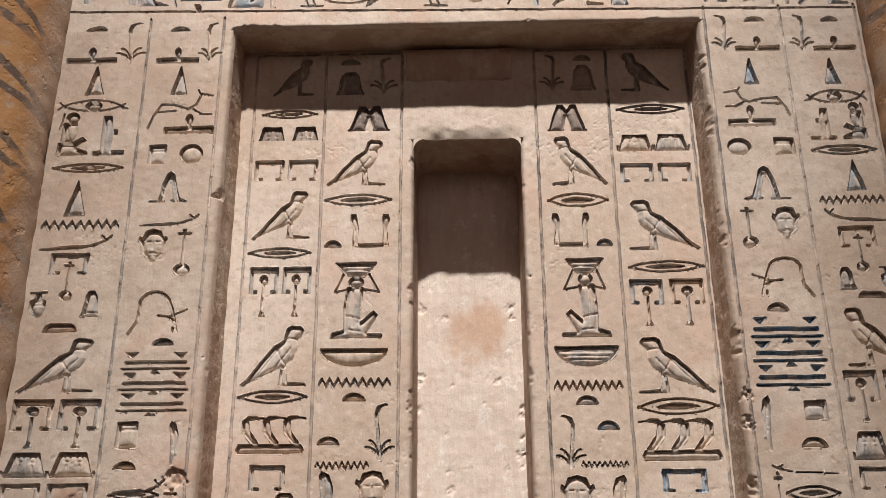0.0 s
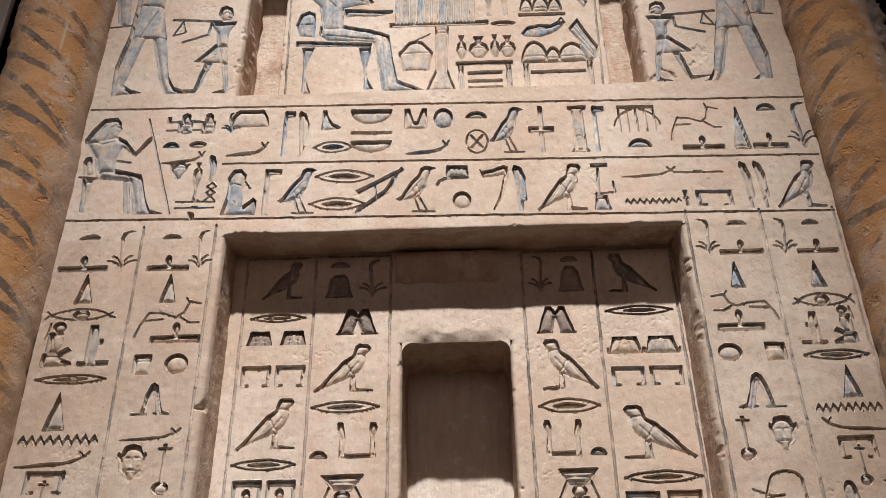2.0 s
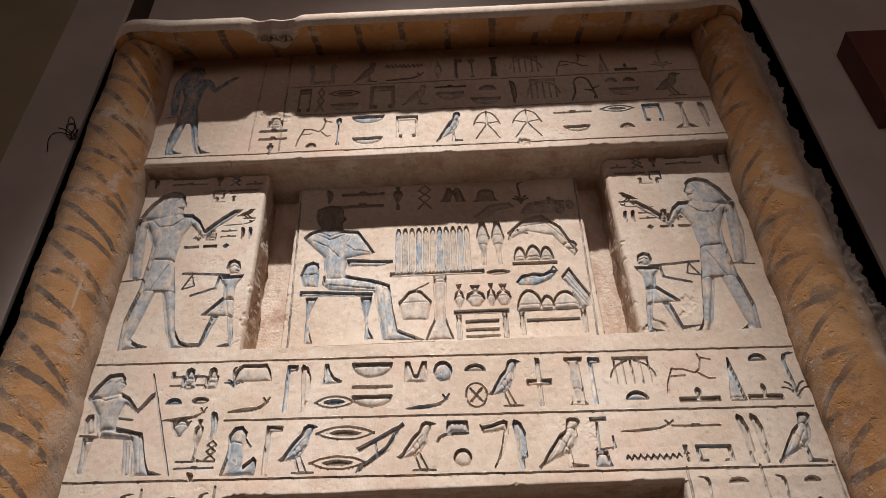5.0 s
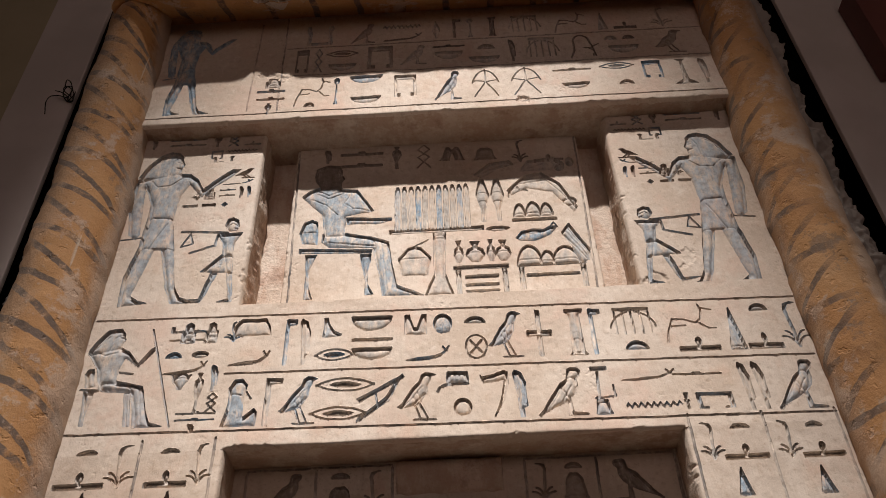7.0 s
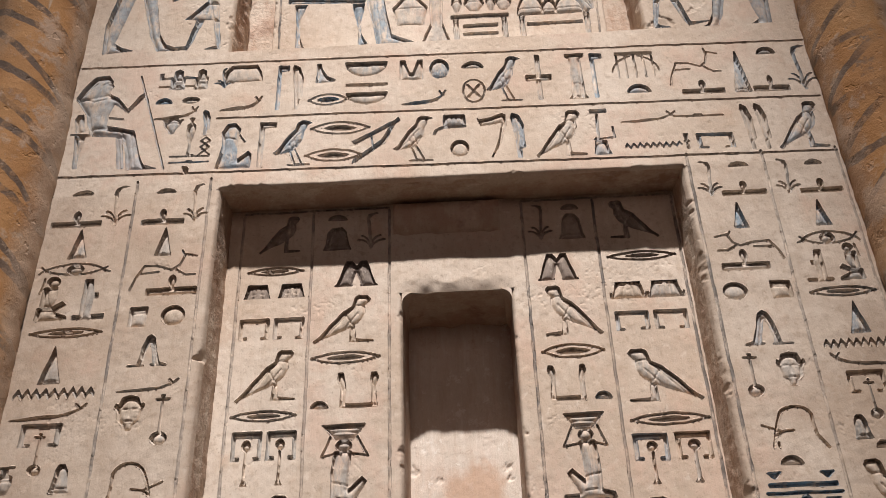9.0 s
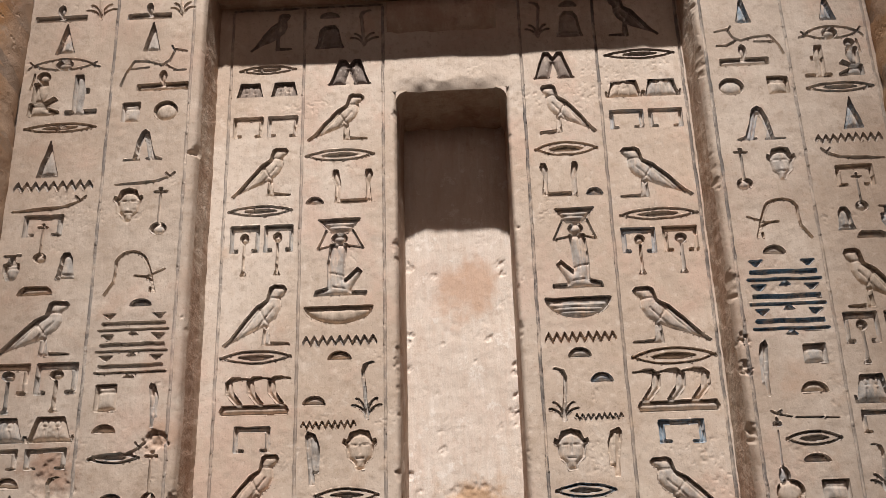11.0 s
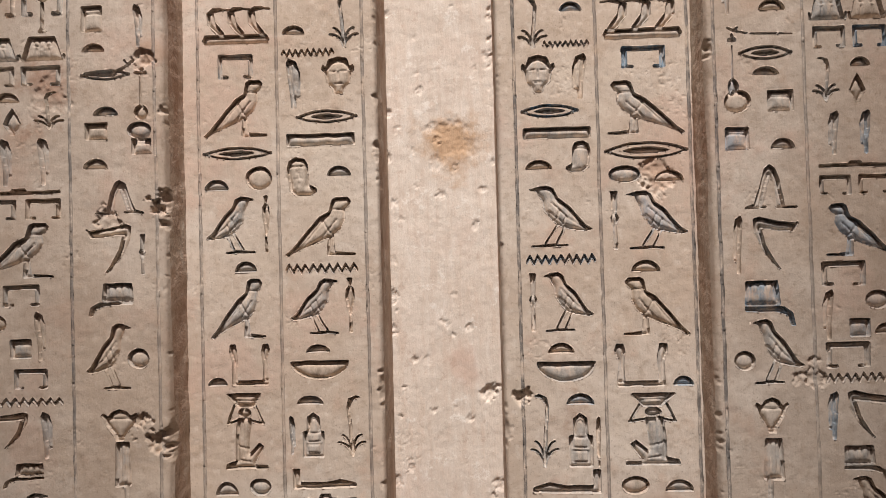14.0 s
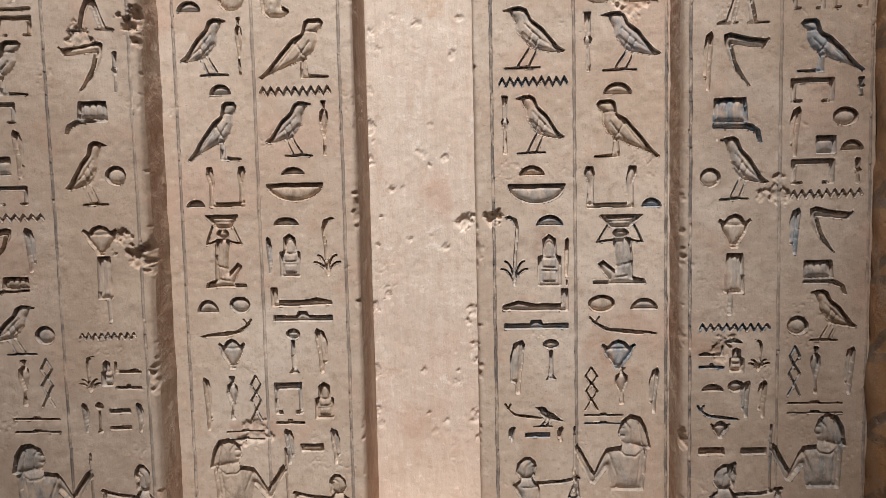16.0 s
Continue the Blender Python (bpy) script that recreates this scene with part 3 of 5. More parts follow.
SIGNS = {"loaf": s_loaf, "altar": s_altar, "sut": s_sut, "di": s_di, "mouth": s_mouth, "eye": s_eye, "god": s_god, "seat": s_seat,
         "water": s_water, "viper": s_viper, "pr": s_pr, "mace": s_mace, "shovel": s_shovel, "jar": s_jar, "bag": s_bag, "bun": s_bun,
         "bird": s_bird, "chick": s_chick, "trap": s_trap, "cloak": s_cloak, "reed": s_reed, "pole": s_pole, "flag": s_flag, "x3": s_x3,
         "face": s_face, "arch": s_arch, "hump": s_hump, "disc": s_disc, "square": s_square, "trio": s_trio, "ka": s_ka,
         "bearer": s_bearer, "bowl": s_bowl, "wbowl": s_wbowl, "bar": s_bar, "bolt": s_bolt, "sack": s_sack, "hoe": s_hoe, "skin": s_skin,
         "cloth": s_cloth, "heart": s_heart, "tail": s_tail, "vase": s_vase, "twist": s_twist, "box": s_box, "arm": s_arm, "leg": s_leg,
         "em": s_em, "wheel": s_wheel, "cross": s_cross, "pillar": s_pillar, "fringe": s_fringe, "sitter": s_sitter, "adze": s_adze,
         "chair": s_chair, "star": s_star, "table": s_table, "drop": s_drop}


def distance_to(points, X, Z, closed):
    """Unsigned distance to a line of points and, for a closed one, whether each place lies inside."""
    best = np.full(X.shape, 1e9)
    inside = np.zeros(X.shape, bool)
    pairs = list(zip(points, points[1:])) + ([(points[-1], points[0])] if closed else [])
    for (ax, az), (bx, bz) in pairs:
        dx, dz = bx - ax, bz - az
        k = np.clip(((X - ax) * dx + (Z - az) * dz) / (dx * dx + dz * dz + 1e-12), 0, 1)
        best = np.minimum(best, (X - ax - k * dx) ** 2 + (Z - az - k * dz) ** 2)
        if closed:
            cross = ((az > Z) != (bz > Z)) & (X < (bx - ax) * (Z - az) / (bz - az + 1e-12) + ax)
            inside ^= cross
    return np.sqrt(best), inside


def number(text):
    return -int(text[1:]) if text.startswith("n") else int(text)


def pieces(faces, count):
    """A sign of two separate strokes as two lots of faces; any other sign whole."""
    mark = np.arange(count)
    while True:
        before = mark.copy()
        np.minimum.at(mark, faces.ravel(), np.repeat(mark[faces].min(1), 3))
        mark = mark[mark]
        if (mark == before).all():
            break
    kind, size = np.unique(mark[faces[:, 0]], return_counts=True)
    big = kind[size > 0.2 * len(faces)]
    if len(big) != 2:
        return [faces]
    apart = mark[faces[:, 0]] == big[1]
    return [faces[~apart], faces[apart]]


class Panel:
    """A dressed stone face in the plane y, carved to depth; each carved sign becomes a mesh of its own."""

    def __init__(self, name, x0, x1, z0, z1, y, step=0.00188, broken="", size=1.0, shear=0.0, free=None):
        self.name, self.y, self.shear = name, y, shear
        self.nx, self.nz = int(round((x1 - x0) / step)) + 1, int(round((z1 - z0) / step)) + 1
        self.step = step
        self.x0, self.z0, self.x1, self.z1 = x0, z0, x1, z1
        self.X, self.Z = np.meshgrid(np.linspace(x0, x1, self.nx), np.linspace(z0, z1, self.nz))
        self.D = np.zeros(self.X.shape)
        self.V = np.zeros(self.X.shape, np.int32)
        self.S = np.ones(self.X.shape)
        self.signs = []
        self.broken, self.size, self.free = broken, size, free

    def carve(self, name, polys, strokes, grooves, box, mat, flip=False, deep=0.0112, rise=0.0034, label="", floor=0.24):
        bx0, bx1, bz0, bz1 = box

        def place(p):
            x, z = p
            x = bx1 - x * (bx1 - bx0) if flip else bx0 + x * (bx1 - bx0)
            z = bz0 + z * (bz1 - bz0)
            return x, z + self.shear * x

        polys = [[place(p) for p in pts] for pts in polys]
        strokes = [(max(w, 4.6) * 0.001, [place(p) for p in pts]) for w, pts in strokes]
        grooves = [[place(p) for p in pts] for pts in grooves]
        every = [p for pts in polys for p in pts] + [p for _, pts in strokes for p in pts]
        m = 0.012
        i0 = max(0, int((min(p[0] for p in every) - m - self.x0) / self.step))
        i1 = min(self.nx, int((max(p[0] for p in every) + m - self.x0) / self.step) + 2)
        j0 = max(0, int((min(p[1] for p in every) - m - self.z0) / self.step))
        j1 = min(self.nz, int((max(p[1] for p in every) + m - self.z0) / self.step) + 2)
        if i1 - i0 < 3 or j1 - j0 < 3:
            return
        win = (slice(j0, j1), slice(i0, i1))
        X, Z = self.X[win], self.Z[win]
        wob = 0.0016
        Xw = X + wob * (vnoise(X, Z, 55, 21) - 0.5)
        Zw = Z + wob * (vnoise(X, Z, 55, 22) - 0.5)
        sd = np.full(X.shape, 1.0)
        for pts in polys:
            d, inside = distance_to(pts, Xw, Zw, True)
            sd = np.minimum(sd, np.where(inside, -d, d))
        for w, pts in strokes:
            sd = np.minimum(sd, distance_to(pts, Xw, Zw, False)[0] - w / 2)
        s = np.clip(-sd, 0, None)
        depth = deep * np.clip(s / 0.0005, 0, 1) * (floor + (1 - floor) * np.exp(-np.clip(s - 0.0025, 0, None) / rise))
        for pts in grooves:
            g = distance_to(pts, Xw, Zw, False)[0]
            depth += 0.0032 * np.clip(1 - g / 0.0023, 0, 1) * (s > 0.002)
        # draw the grid onto the outline
        near = np.abs(sd) < 0.52 * self.step
        near[0, :] = near[-1, :] = near[:, 0] = near[:, -1] = False
        depth[near] = 0
        rim = np.clip(1 - np.abs(sd) / 0.004, 0, 1) * (sd > 0) * 0.0005
        self.D[win] = np.maximum(self.D[win], depth) + rim * vnoise(X, Z, 120, 23)
        gz, gx = np.gradient(sd, self.step)
        norm = np.clip(np.hypot(gx, gz), 0.7, None) ** 2
        self.X[win] = np.where(near, X - sd * gx / norm, X)
        self.Z[win] = np.where(near, Z - sd * gz / norm, Z)
        sd = np.where(near, 0, sd)
        self.S[win] = np.where(np.abs(sd) < np.abs(self.S[win]), sd, np.where(sd < 0, sd, self.S[win]))
        self.signs.append((name, mat, label))
        self.V[win] = np.where((sd < 0) & (self.V[win] == 0), len(self.signs), self.V[win])

    def sign(self, key, x0, x1, z0, z1, mat, flip=False, **more):
        name, polys, strokes, grooves = SIGNS[key]()
        self.carve(name, polys, strokes, grooves, (x0, x1, z0, z1), mat, flip, **more)

    def line(self, x0, z0, x1, z1, width=4.5, deep=0.0034, name="incised_line"):
        self.carve(name, [], [(width, [(0, 0), (1, 1)])], [], (x0, x1, z0, z1), LINE, deep=deep)

    def column(self, x0, x1, text, mats, flip=False):
        """Rows of signs: top and foot in millimetres, then signs with their share of the row's width and height."""
        k = 0
        for row in text.strip().splitlines():
            top, foot, *items = row.split()
            top, foot = int(top) / 1000, int(foot) / 1000
            for item in items:
                key, *spans = item.split(":")
                a, b = (number(v) / 100 for v in spans[0].split("-")) if spans else (0, 1)
                c, d = (number(v) / 100 for v in spans[1].split("-")) if len(spans) > 1 else (0, 1)
                if flip:
                    a, b = 1 - b, 1 - a
                w, h = x1 - x0, top - foot
                mat = mats[k % len(mats)]
                k += 1
                self.sign(key, x0 + a * w, x0 + b * w, foot + c * h, foot + d * h, mat, flip)

    def chip(self, cx, cz, r, deep, seed):
        """A knocked-out patch with an uneven floor."""
        w = max(r * 2.2, 0.02)
        win = (slice(max(0, int((cz - w - self.z0) / self.step)), max(0, int((cz + w - self.z0) / self.step))),
               slice(max(0, int((cx - w - self.x0) / self.step)), max(0, int((cx + w - self.x0) / self.step))))
        X, Z = self.X[win], self.Z[win]
        d = (np.hypot(X - cx, Z - cz) / r + 1.1 * (vnoise(X, Z, 1.3 / r, seed) - 0.5) + 0.7 * (vnoise(X, Z, 3.1 / r, seed + 1) - 0.5)
             + 0.4 * (vnoise(X, Z, 8 / r, seed + 3) - 0.5))
        rugged = 0.35 + 0.8 * vnoise(X, Z, 2.6 / r, seed + 2) + 0.6 * vnoise(X, Z, 170, seed + 4)
        self.D[win] = np.maximum(self.D[win], deep * np.clip((1 - d) * 3, 0, 1) * rugged)

    def border(self):
        e = np.full(self.X.shape, 1.0)
        for side in self.broken:
            e = np.minimum(e, {"L": self.X - self.x0, "R": self.x1 - self.X, "B": self.Z - self.z0, "T": self.z1 - self.Z}[side])
        if self.free:
            e = np.where((self.X > self.free[0]) & (self.X < self.free[1]), e, 1.0)
        return wear(self.X, self.Z, np.clip(e, 0, None), self.size) if self.broken else 0.0

    def build(self, parent, label="", mat=None):
        pits = np.clip(vnoise(self.X, self.Z, 230, 31) * vnoise(self.X, self.Z, 17, 32) - 0.62, 0, 1) * 0.005
        Y = self.y + self.D + swell(self.X, self.Z) + self.border() + pits
        P = np.stack([self.X, Y, self.Z], -1).reshape(-1, 3)
        quads = grid_faces(self.nz, self.nx)
        S, V = self.S.ravel(), self.V.ravel()
        q = S[quads]
        ac, bd = q[:, 0] * q[:, 2], q[:, 1] * q[:, 3]
        first = np.where(ac < 0, False, np.where(bd < 0, True, np.abs(q[:, 0]) + np.abs(q[:, 2]) <= np.abs(q[:, 1]) + np.abs(q[:, 3])))
        faces = np.empty((len(quads) * 2, 3), np.int32)
        faces[0::2] = np.where(first[:, None], quads[:, (0, 1, 2)], quads[:, (0, 1, 3)])
        faces[1::2] = np.where(first[:, None], quads[:, (0, 2, 3)], quads[:, (1, 2, 3)])
        own = V[faces].max(1)
        self.P = P.reshape(self.nz, self.nx, 3)
        order = np.argsort(own, kind="stable")
        cuts = np.searchsorted(own[order], np.arange(len(self.signs) + 2))
        base = None
        for k in range(len(self.signs) + 1):
            f = faces[order[cuts[k]:cuts[k + 1]]]
            if not len(f):
                continue
            used, inv = np.unique(f, return_inverse=True)
            f = inv.reshape(f.shape)
            if k == 0:
                base = mesh_object(self.name, P[used], f, mat or STONE, parent, label)
            else:
                name, m, lab = self.signs[k - 1]
                for piece in pieces(f, len(used)):
                    own_verts, inv = np.unique(piece, return_inverse=True)
                    mesh_object(name, P[used][own_verts], inv.reshape(piece.shape), m, base, lab)
        self.base = base
        return base

    def edge(self, side):
        return {"L": self.P[:, 0], "R": self.P[:, -1], "B": self.P[0], "T": self.P[-1]}[side]


def reveal(panel, side, back, name, mat, parent, rows=10, rough=0.0025):
    """The wall that runs back from a panel's edge to the plane y = back."""
    front = panel.edge(side).copy()
    rear = front.copy()
    rear[:, 1] = back
    return strip(name, front, rear, rows, mat, parent, rough)


# ---- the setting: museum hall ----
tagged(slab("floor", -6, 6, -9, 2.0, -0.2, 0.0, FLOOR, 0), kind="structure")
tagged(slab("wall_back", -6, 6, 0.62, 0.8, 0, 12.6, HALL, 0), kind="structure")
tagged(slab("wall_behind_visitor", -6, 6, -9.2, -9, 0, 12.6, HALL, 0), kind="structure")
tagged(slab("wall_west", -6.2, -6, -9, 0.62, 0, 12.6, HALL, 0), kind="structure")
tagged(slab("wall_east", 6, 6.2, -9, 0.62, 0, 12.6, HALL, 0), kind="structure")
tagged(slab("ceiling", -6.2, 6.2, -9.2, 0.8, 12.6, 12.8, HALL, 0), kind="structure")

door = new("carved_stele")
door.location = (0, 0, 0)
tagged(door, "tall carved limestone stele with worn blue paint and ochre roll frame", "stele")

# ---- outer jambs ----
C1 = """
2592 2502 loaf:20-50:78-92 altar:0-66:0-42 sut:62-100:0-100
2502 2434 di:30-55
2426 2400 eye:0-88
2400 2310 god:0-45 seat:50-90:0-90
2295 2276 mouth:5-90
2265 2191 di:25-52
2188 2161 water:0-95
2154 2130 viper:0-88
2122 2034 pr:18-65:55-100 shovel:34-50:0-82
2052 2005 jar:0-22 bag:62-85
1995 1977 bun:20-62
1969 1876 bird:0-90
1866 1784 pr:0-47:35-100 mace:16-32:0-85 pr:53-100:35-100 mace:69-85:0-85
1779 1739 trap:0-48 trap:52-100
1730 1696 pr:0-45 pr:52-97
1687 1614 loaf:20-50:75-100 drop:30-52:0-65 sut:65-98:10-100
1610 1530 reed:25-40 reed:68-83
1526 1512 bolt:0-95
1508 1473 pr:0-45 pr:55-95
1468 1376 bird:0-88
1366 1329 pr:28-70
1321 1239 reed:62-76 square:35-60:5-45 disc:10-32:60-95
1227 1192 pr:40-78
1182 1163 water:5-95
1156 1078 hoe:5-55:20-100 reed:68-82
1072 1030 cloth:25-72
1023 935 chick:15-80 disc:74-98:20-58
928 845 vase:50-66 twist:76-94
830 795 bolt:42-98:65-95 bolt:42-98:0-30
"""
C2 = """
2588 2499 loaf:18-50:78-92 altar:0-68:0-42 sut:64-100:0-100
2499 2431 di:28-55
2441 2345 skin:0-95:20-100
2394 2351 altar:24-100
2330 2290 square:5-32 disc:52-88
2276 2215 hump:15-70
2191 2172 viper:0-90
2165 2088 face:5-48:20-100 shovel:60-84:n15-100
2050 1975 arch:5-85
1968 1954 loaf:40-72
1946 1842 x3:0-98
1828 1783 square:5-35 reed:76-90:n60-100
1765 1749 loaf:5-38
1734 1712 viper:0-75
1722 1634 mouth:5-70:78-96 shovel:76-96
1658 1642 loaf:20-55
1632 1602 square:8-40 disc:66-100
1604 1576 square:72-100
1572 1554 loaf:5-40
1536 1478 hump:22-88
1462 1378 hoe:5-70 pole:80-90:0-80
1365 1309 cloth:10-72
1298 1190 chick:5-70 disc:62-92:30-62
1158 1105 heart:25-75
1105 990 tail:42-66
977 957 water:12-95
933 868 sut:8-38 box:40-58:15-90 arm:60-98:50-85 bolt:60-98:5-25
852 796 reed:8-20 mace:28-42 bar:48-80:60-82 bar:48-80:8-28 reed:86-98
"""
C7 = """
2580 2500 loaf:18-50:78-94 altar:0-68:0-42 sut:64-100:0-100
2492 2430 di:38-62
2424 2348 skin:0-92:25-100
2390 2346 altar:22-92
2323 2288 square:0-30 disc:62-98
2268 2203 hump:18-82
2190 2114 face:8-48:20-100 shovel:70-92:0-100
2097 2027 arch:5-85
2017 2000 loaf:40-72
1994 1874 x3:0-98
1862 1772 reed:82-96 square:10-40:55-90 loaf:15-50:4-26
1750 1738 viper:0-90
1742 1640 shovel:78-92 mouth:10-75:55-78
1686 1672 loaf:25-60
1650 1612 disc:62-98 square:8-42:0-95
1590 1552 square:66-98 loaf:8-40:0-48
1528 1456 hump:10-75
1448 1352 reed:78-92 hoe:5-66:4-96
1342 1268 cloth:15-80
1281 1177 chick:6-75:0-100 disc:68-96:20-52
1156 1099 heart:28-72
1092 988 tail:36-64
979 958 water:2-96
950 893 loaf:38-62:84-100 box:36-56:0-75 sut:2-30 arm:62-96:45-80 bolt:62-96:5-28
880 815 loaf:62-92:70-92 disc:34-58:68-100 reed:4-18 reed:26-40 viper:40-96:0-34
812 780 heart:52-80
768 750 bar:5-40 bar:60-96
742 700 reed:44-56
"""
C8 = """
2577 2498 loaf:20-50:78-94 altar:0-66:0-42 sut:62-100:0-100
2489 2428 di:32-58
2418 2390 eye:0-92
2392 2316 god:2-44 seat:52-92:0-85
2306 2286 mouth:0-92
2280 2216 di:22-52
2212 2188 water:0-94
2183 2162 viper:0-88
2152 2068 pr:22-75:52-100 shovel:38-56:0-82
2078 2036 jar:2-26 bag:60-86
2035 2020 bun:20-62
2006 1906 bird:0-92
1901 1818 pr:0-46:38-100 mace:16-32:0-85 pr:54-100:38-100 mace:69-85:0-85
1803 1758 trap:0-47 trap:53-100
1748 1712 pr:0-45 pr:54-98
1698 1622 loaf:22-50:78-100 drop:30-52:0-66 sut:64-98:5-100
1612 1540 reed:24-40 reed:66-82
1530 1516 bolt:0-96
1508 1476 pr:0-45 pr:54-96
1463 1378 bird:0-92
1370 1330 pr:40-98 pole:0-12:20-100
1326 1244 reed:82-98 disc:8-42:58-96 square:36-64:5-42 loaf:0-32:10-34
1242 1200 pr:38-96 pole:2-14
1196 1174 water:0-96
1165 1086 reed:80-96 hoe:8-70
1078 1020 cloth:18-78
1030 944 chick:2-72 disc:68-98:12-50
936 854 twist:76-96 vase:50-66 reed:4-20
846 820 bolt:20-96:62-95 bolt:20-96:0-32
"""
C3 = """
2556 2474 bird:20-88
2442 2424 mouth:8-92
2406 2356 trap:0-48 trap:52-100
2335 2291 pr:0-46 pr:52-98
2270 2173 bird:2-92
2156 2135 mouth:0-92
2119 2023 pr:4-47:45-100 mace:18-32:0-85 pr:53-96:45-100 mace:66-80:0-85
2007 1897 bird:0-96
1890 1866 mouth:0-96
1847 1779 trio:0-96
1762 1718 pr:22-72
1716 1615 bird:0-92
1597 1575 mouth:0-94
1563 1521 loaf:0-35:0-50 disc:58-96
1511 1410 chick:0-74 vase:80-92
1397 1376 loaf:40-72
1366 1262 bird:5-85
1252 1179 ka:30-88 loaf:0-28:0-22
1167 1034 bearer:18-82
1019 988 loaf:8-40:0-85 disc:55-86
977 948 viper:10-86
943 884 heart:36-76
873 770 reed:10-24 vase:44-64:20-100 twist:78-98:20-100
774 750 bolt:42-98:62-100 bolt:42-98:0-36
"""
C4 = """
2556 2474 loaf:15-45:80-98 bag:8-52:0-62 sut:58-98
2449 2395 cloak:30-88
2375 2279 bird:0-86
2262 2238 mouth:0-92
2221 2154 ka:36-92 loaf:0-26:0-24
2126 1982 bearer:8-84
1964 1931 bowl:0-92
1915 1890 water:0-96
1885 1868 loaf:32-64
1866 1766 loaf:2-32:26-44 sut:62-100
1771 1749 water:0-70
1752 1662 reed:5-25 face:52-96:25-100
1658 1635 mouth:20-96
1620 1592 bar:5-94
1577 1507 sack:4-44 loaf:56-88:48-76
1505 1402 bird:0-94
1393 1369 water:0-94
1364 1266 chick:4-72 vase:76-90
1249 1234 loaf:24-56
1221 1187 bowl:4-80
1159 1052 loaf:12-46:86-102 box:18-46:0-74 sut:62-98 reed:0-9:5-70
1034 998 arm:4-86
991 966 bolt:6-86
960 876 mace:22-42 reed:60-78
861 800 pr:4-42 box:58-84:n15-100
793 779 bolt:4-44
776 706 reed:14-28 bar:36-68:30-62 reed:76-90
"""
C5 = """
2556 2474 loaf:15-45:80-98 bag:8-52:0-70 sut:60-98
2444 2387 cloak:30-90
2375 2274 bird:0-90
2257 2228 mouth:4-96
2217 2150 ka:34-92 loaf:0-26:0-24
2128 1979 bearer:6-84
1964 1926 wbowl:2-98
1907 1880 water:0-100
1877 1858 loaf:36-70
1843 1751 loaf:10-42:70-90 sut:58-100
1769 1750 water:0-68
1742 1662 reed:4-26 face:50-98:15-100
1654 1631 mouth:20-98
1617 1592 bar:2-98
1590 1535 sack:2-40 loaf:58-96:10-44
1514 1407 chick:2-96
1398 1373 water:0-98
1363 1261 chick:4-78 pole:84-96
1242 1223 loaf:34-72
1210 1174 bowl:4-88
1155 1028 loaf:8-48:84-100 box:12-46:0-74 sut:58-98 reed:0-8:0-70
1025 983 arm:2-98
970 947 bolt:2-96
934 834 mace:16-40:25-100 reed:64-88
816 792 viper:40-96
812 770 chick:8-58:10-100
776 746 bar:30-68:20-66 reed:10-20 reed:80-92
"""
C6 = """
2556 2470 bird:20-90
2440 2420 mouth:4-96
2388 2342 trap:2-48 trap:52-98
2316 2277 pr:2-47 pr:53-98
2241 2142 bird:0-96
2121 2098 mouth:0-96
2086 1998 pr:2-46:45-100 mace:16-32:0-85 pr:54-98:45-100 mace:68-82:0-85
1979 1878 bird:0-98
1871 1840 mouth:0-98
1837 1763 trio:0-98
1751 1712 pr:22-76
1692 1598 bird:0-98
1585 1554 mouth:0-98
1545 1514 loaf:4-40:0-70 disc:56-96
1501 1399 chick:0-78 pole:84-96
1381 1359 loaf:36-72
1352 1251 bird:2-86
1238 1164 ka:30-96 loaf:0-26:0-24
1154 1030 bearer:14-86
1013 980 loaf:4-40:10-80 disc:58-92
973 944 viper:4-90
932 878 heart:32-76
882 796 reed:2-16 vase:40-60:20-100 twist:78-98:10-100
800 776 bolt:48-98:60-100 bolt:48-98:0-36
"""
UPPER = (BLUE, GREY, BLUE, GREY, GREY)
JAMB = (GREY, BROWN, GREY, BLUE, GREY)
WEST = (BROWN, GREY, BROWN, GREY, GREY)


def standing_top(panel, x0, x1, z0, z1, mat, flip=False):
    """Head, wig, shoulders and raised arm of an official, down to the waist and kilt."""
    polys = [[(.03, .55), (.08, .82), (.16, .97), (.29, 1.0), (.40, .92), (.43, .82), (.45, .75), (.42, .70), (.42, .64), (.36, .57), (.08, .54)],
             [(.08, .54), (.22, .62), (.36, .64), (.42, .59), (.59, .57), (.64, .49), (.75, .26), (.91, .56), (.97, .62), (.99, .5), (.80, .1), (.74, .08), (.58, .3), (.54, .0), (.12, .0), (.1, .3)]]
    strokes = [(5, [(.99, .84), (1.0, .0)])]
    grooves = [[(.12, .52), (.22, .44), (.36, .46), (.44, .55)], [(.36, .80), (.42, .80)], [(.28, .60), (.29, .80), (.36, .90), (.42, .88)], [(.14, .60), (.18, .86)],
               [(.16, .46), (.2, .02)], [(.56, .48), (.46, .2), (.46, .02)], [(.36, .70), (.42, .70)]]
    panel.carve("official_relief", polys, strokes, grooves, (x0, x1, z0, z1), mat, flip, rise=0.007, floor=.35)


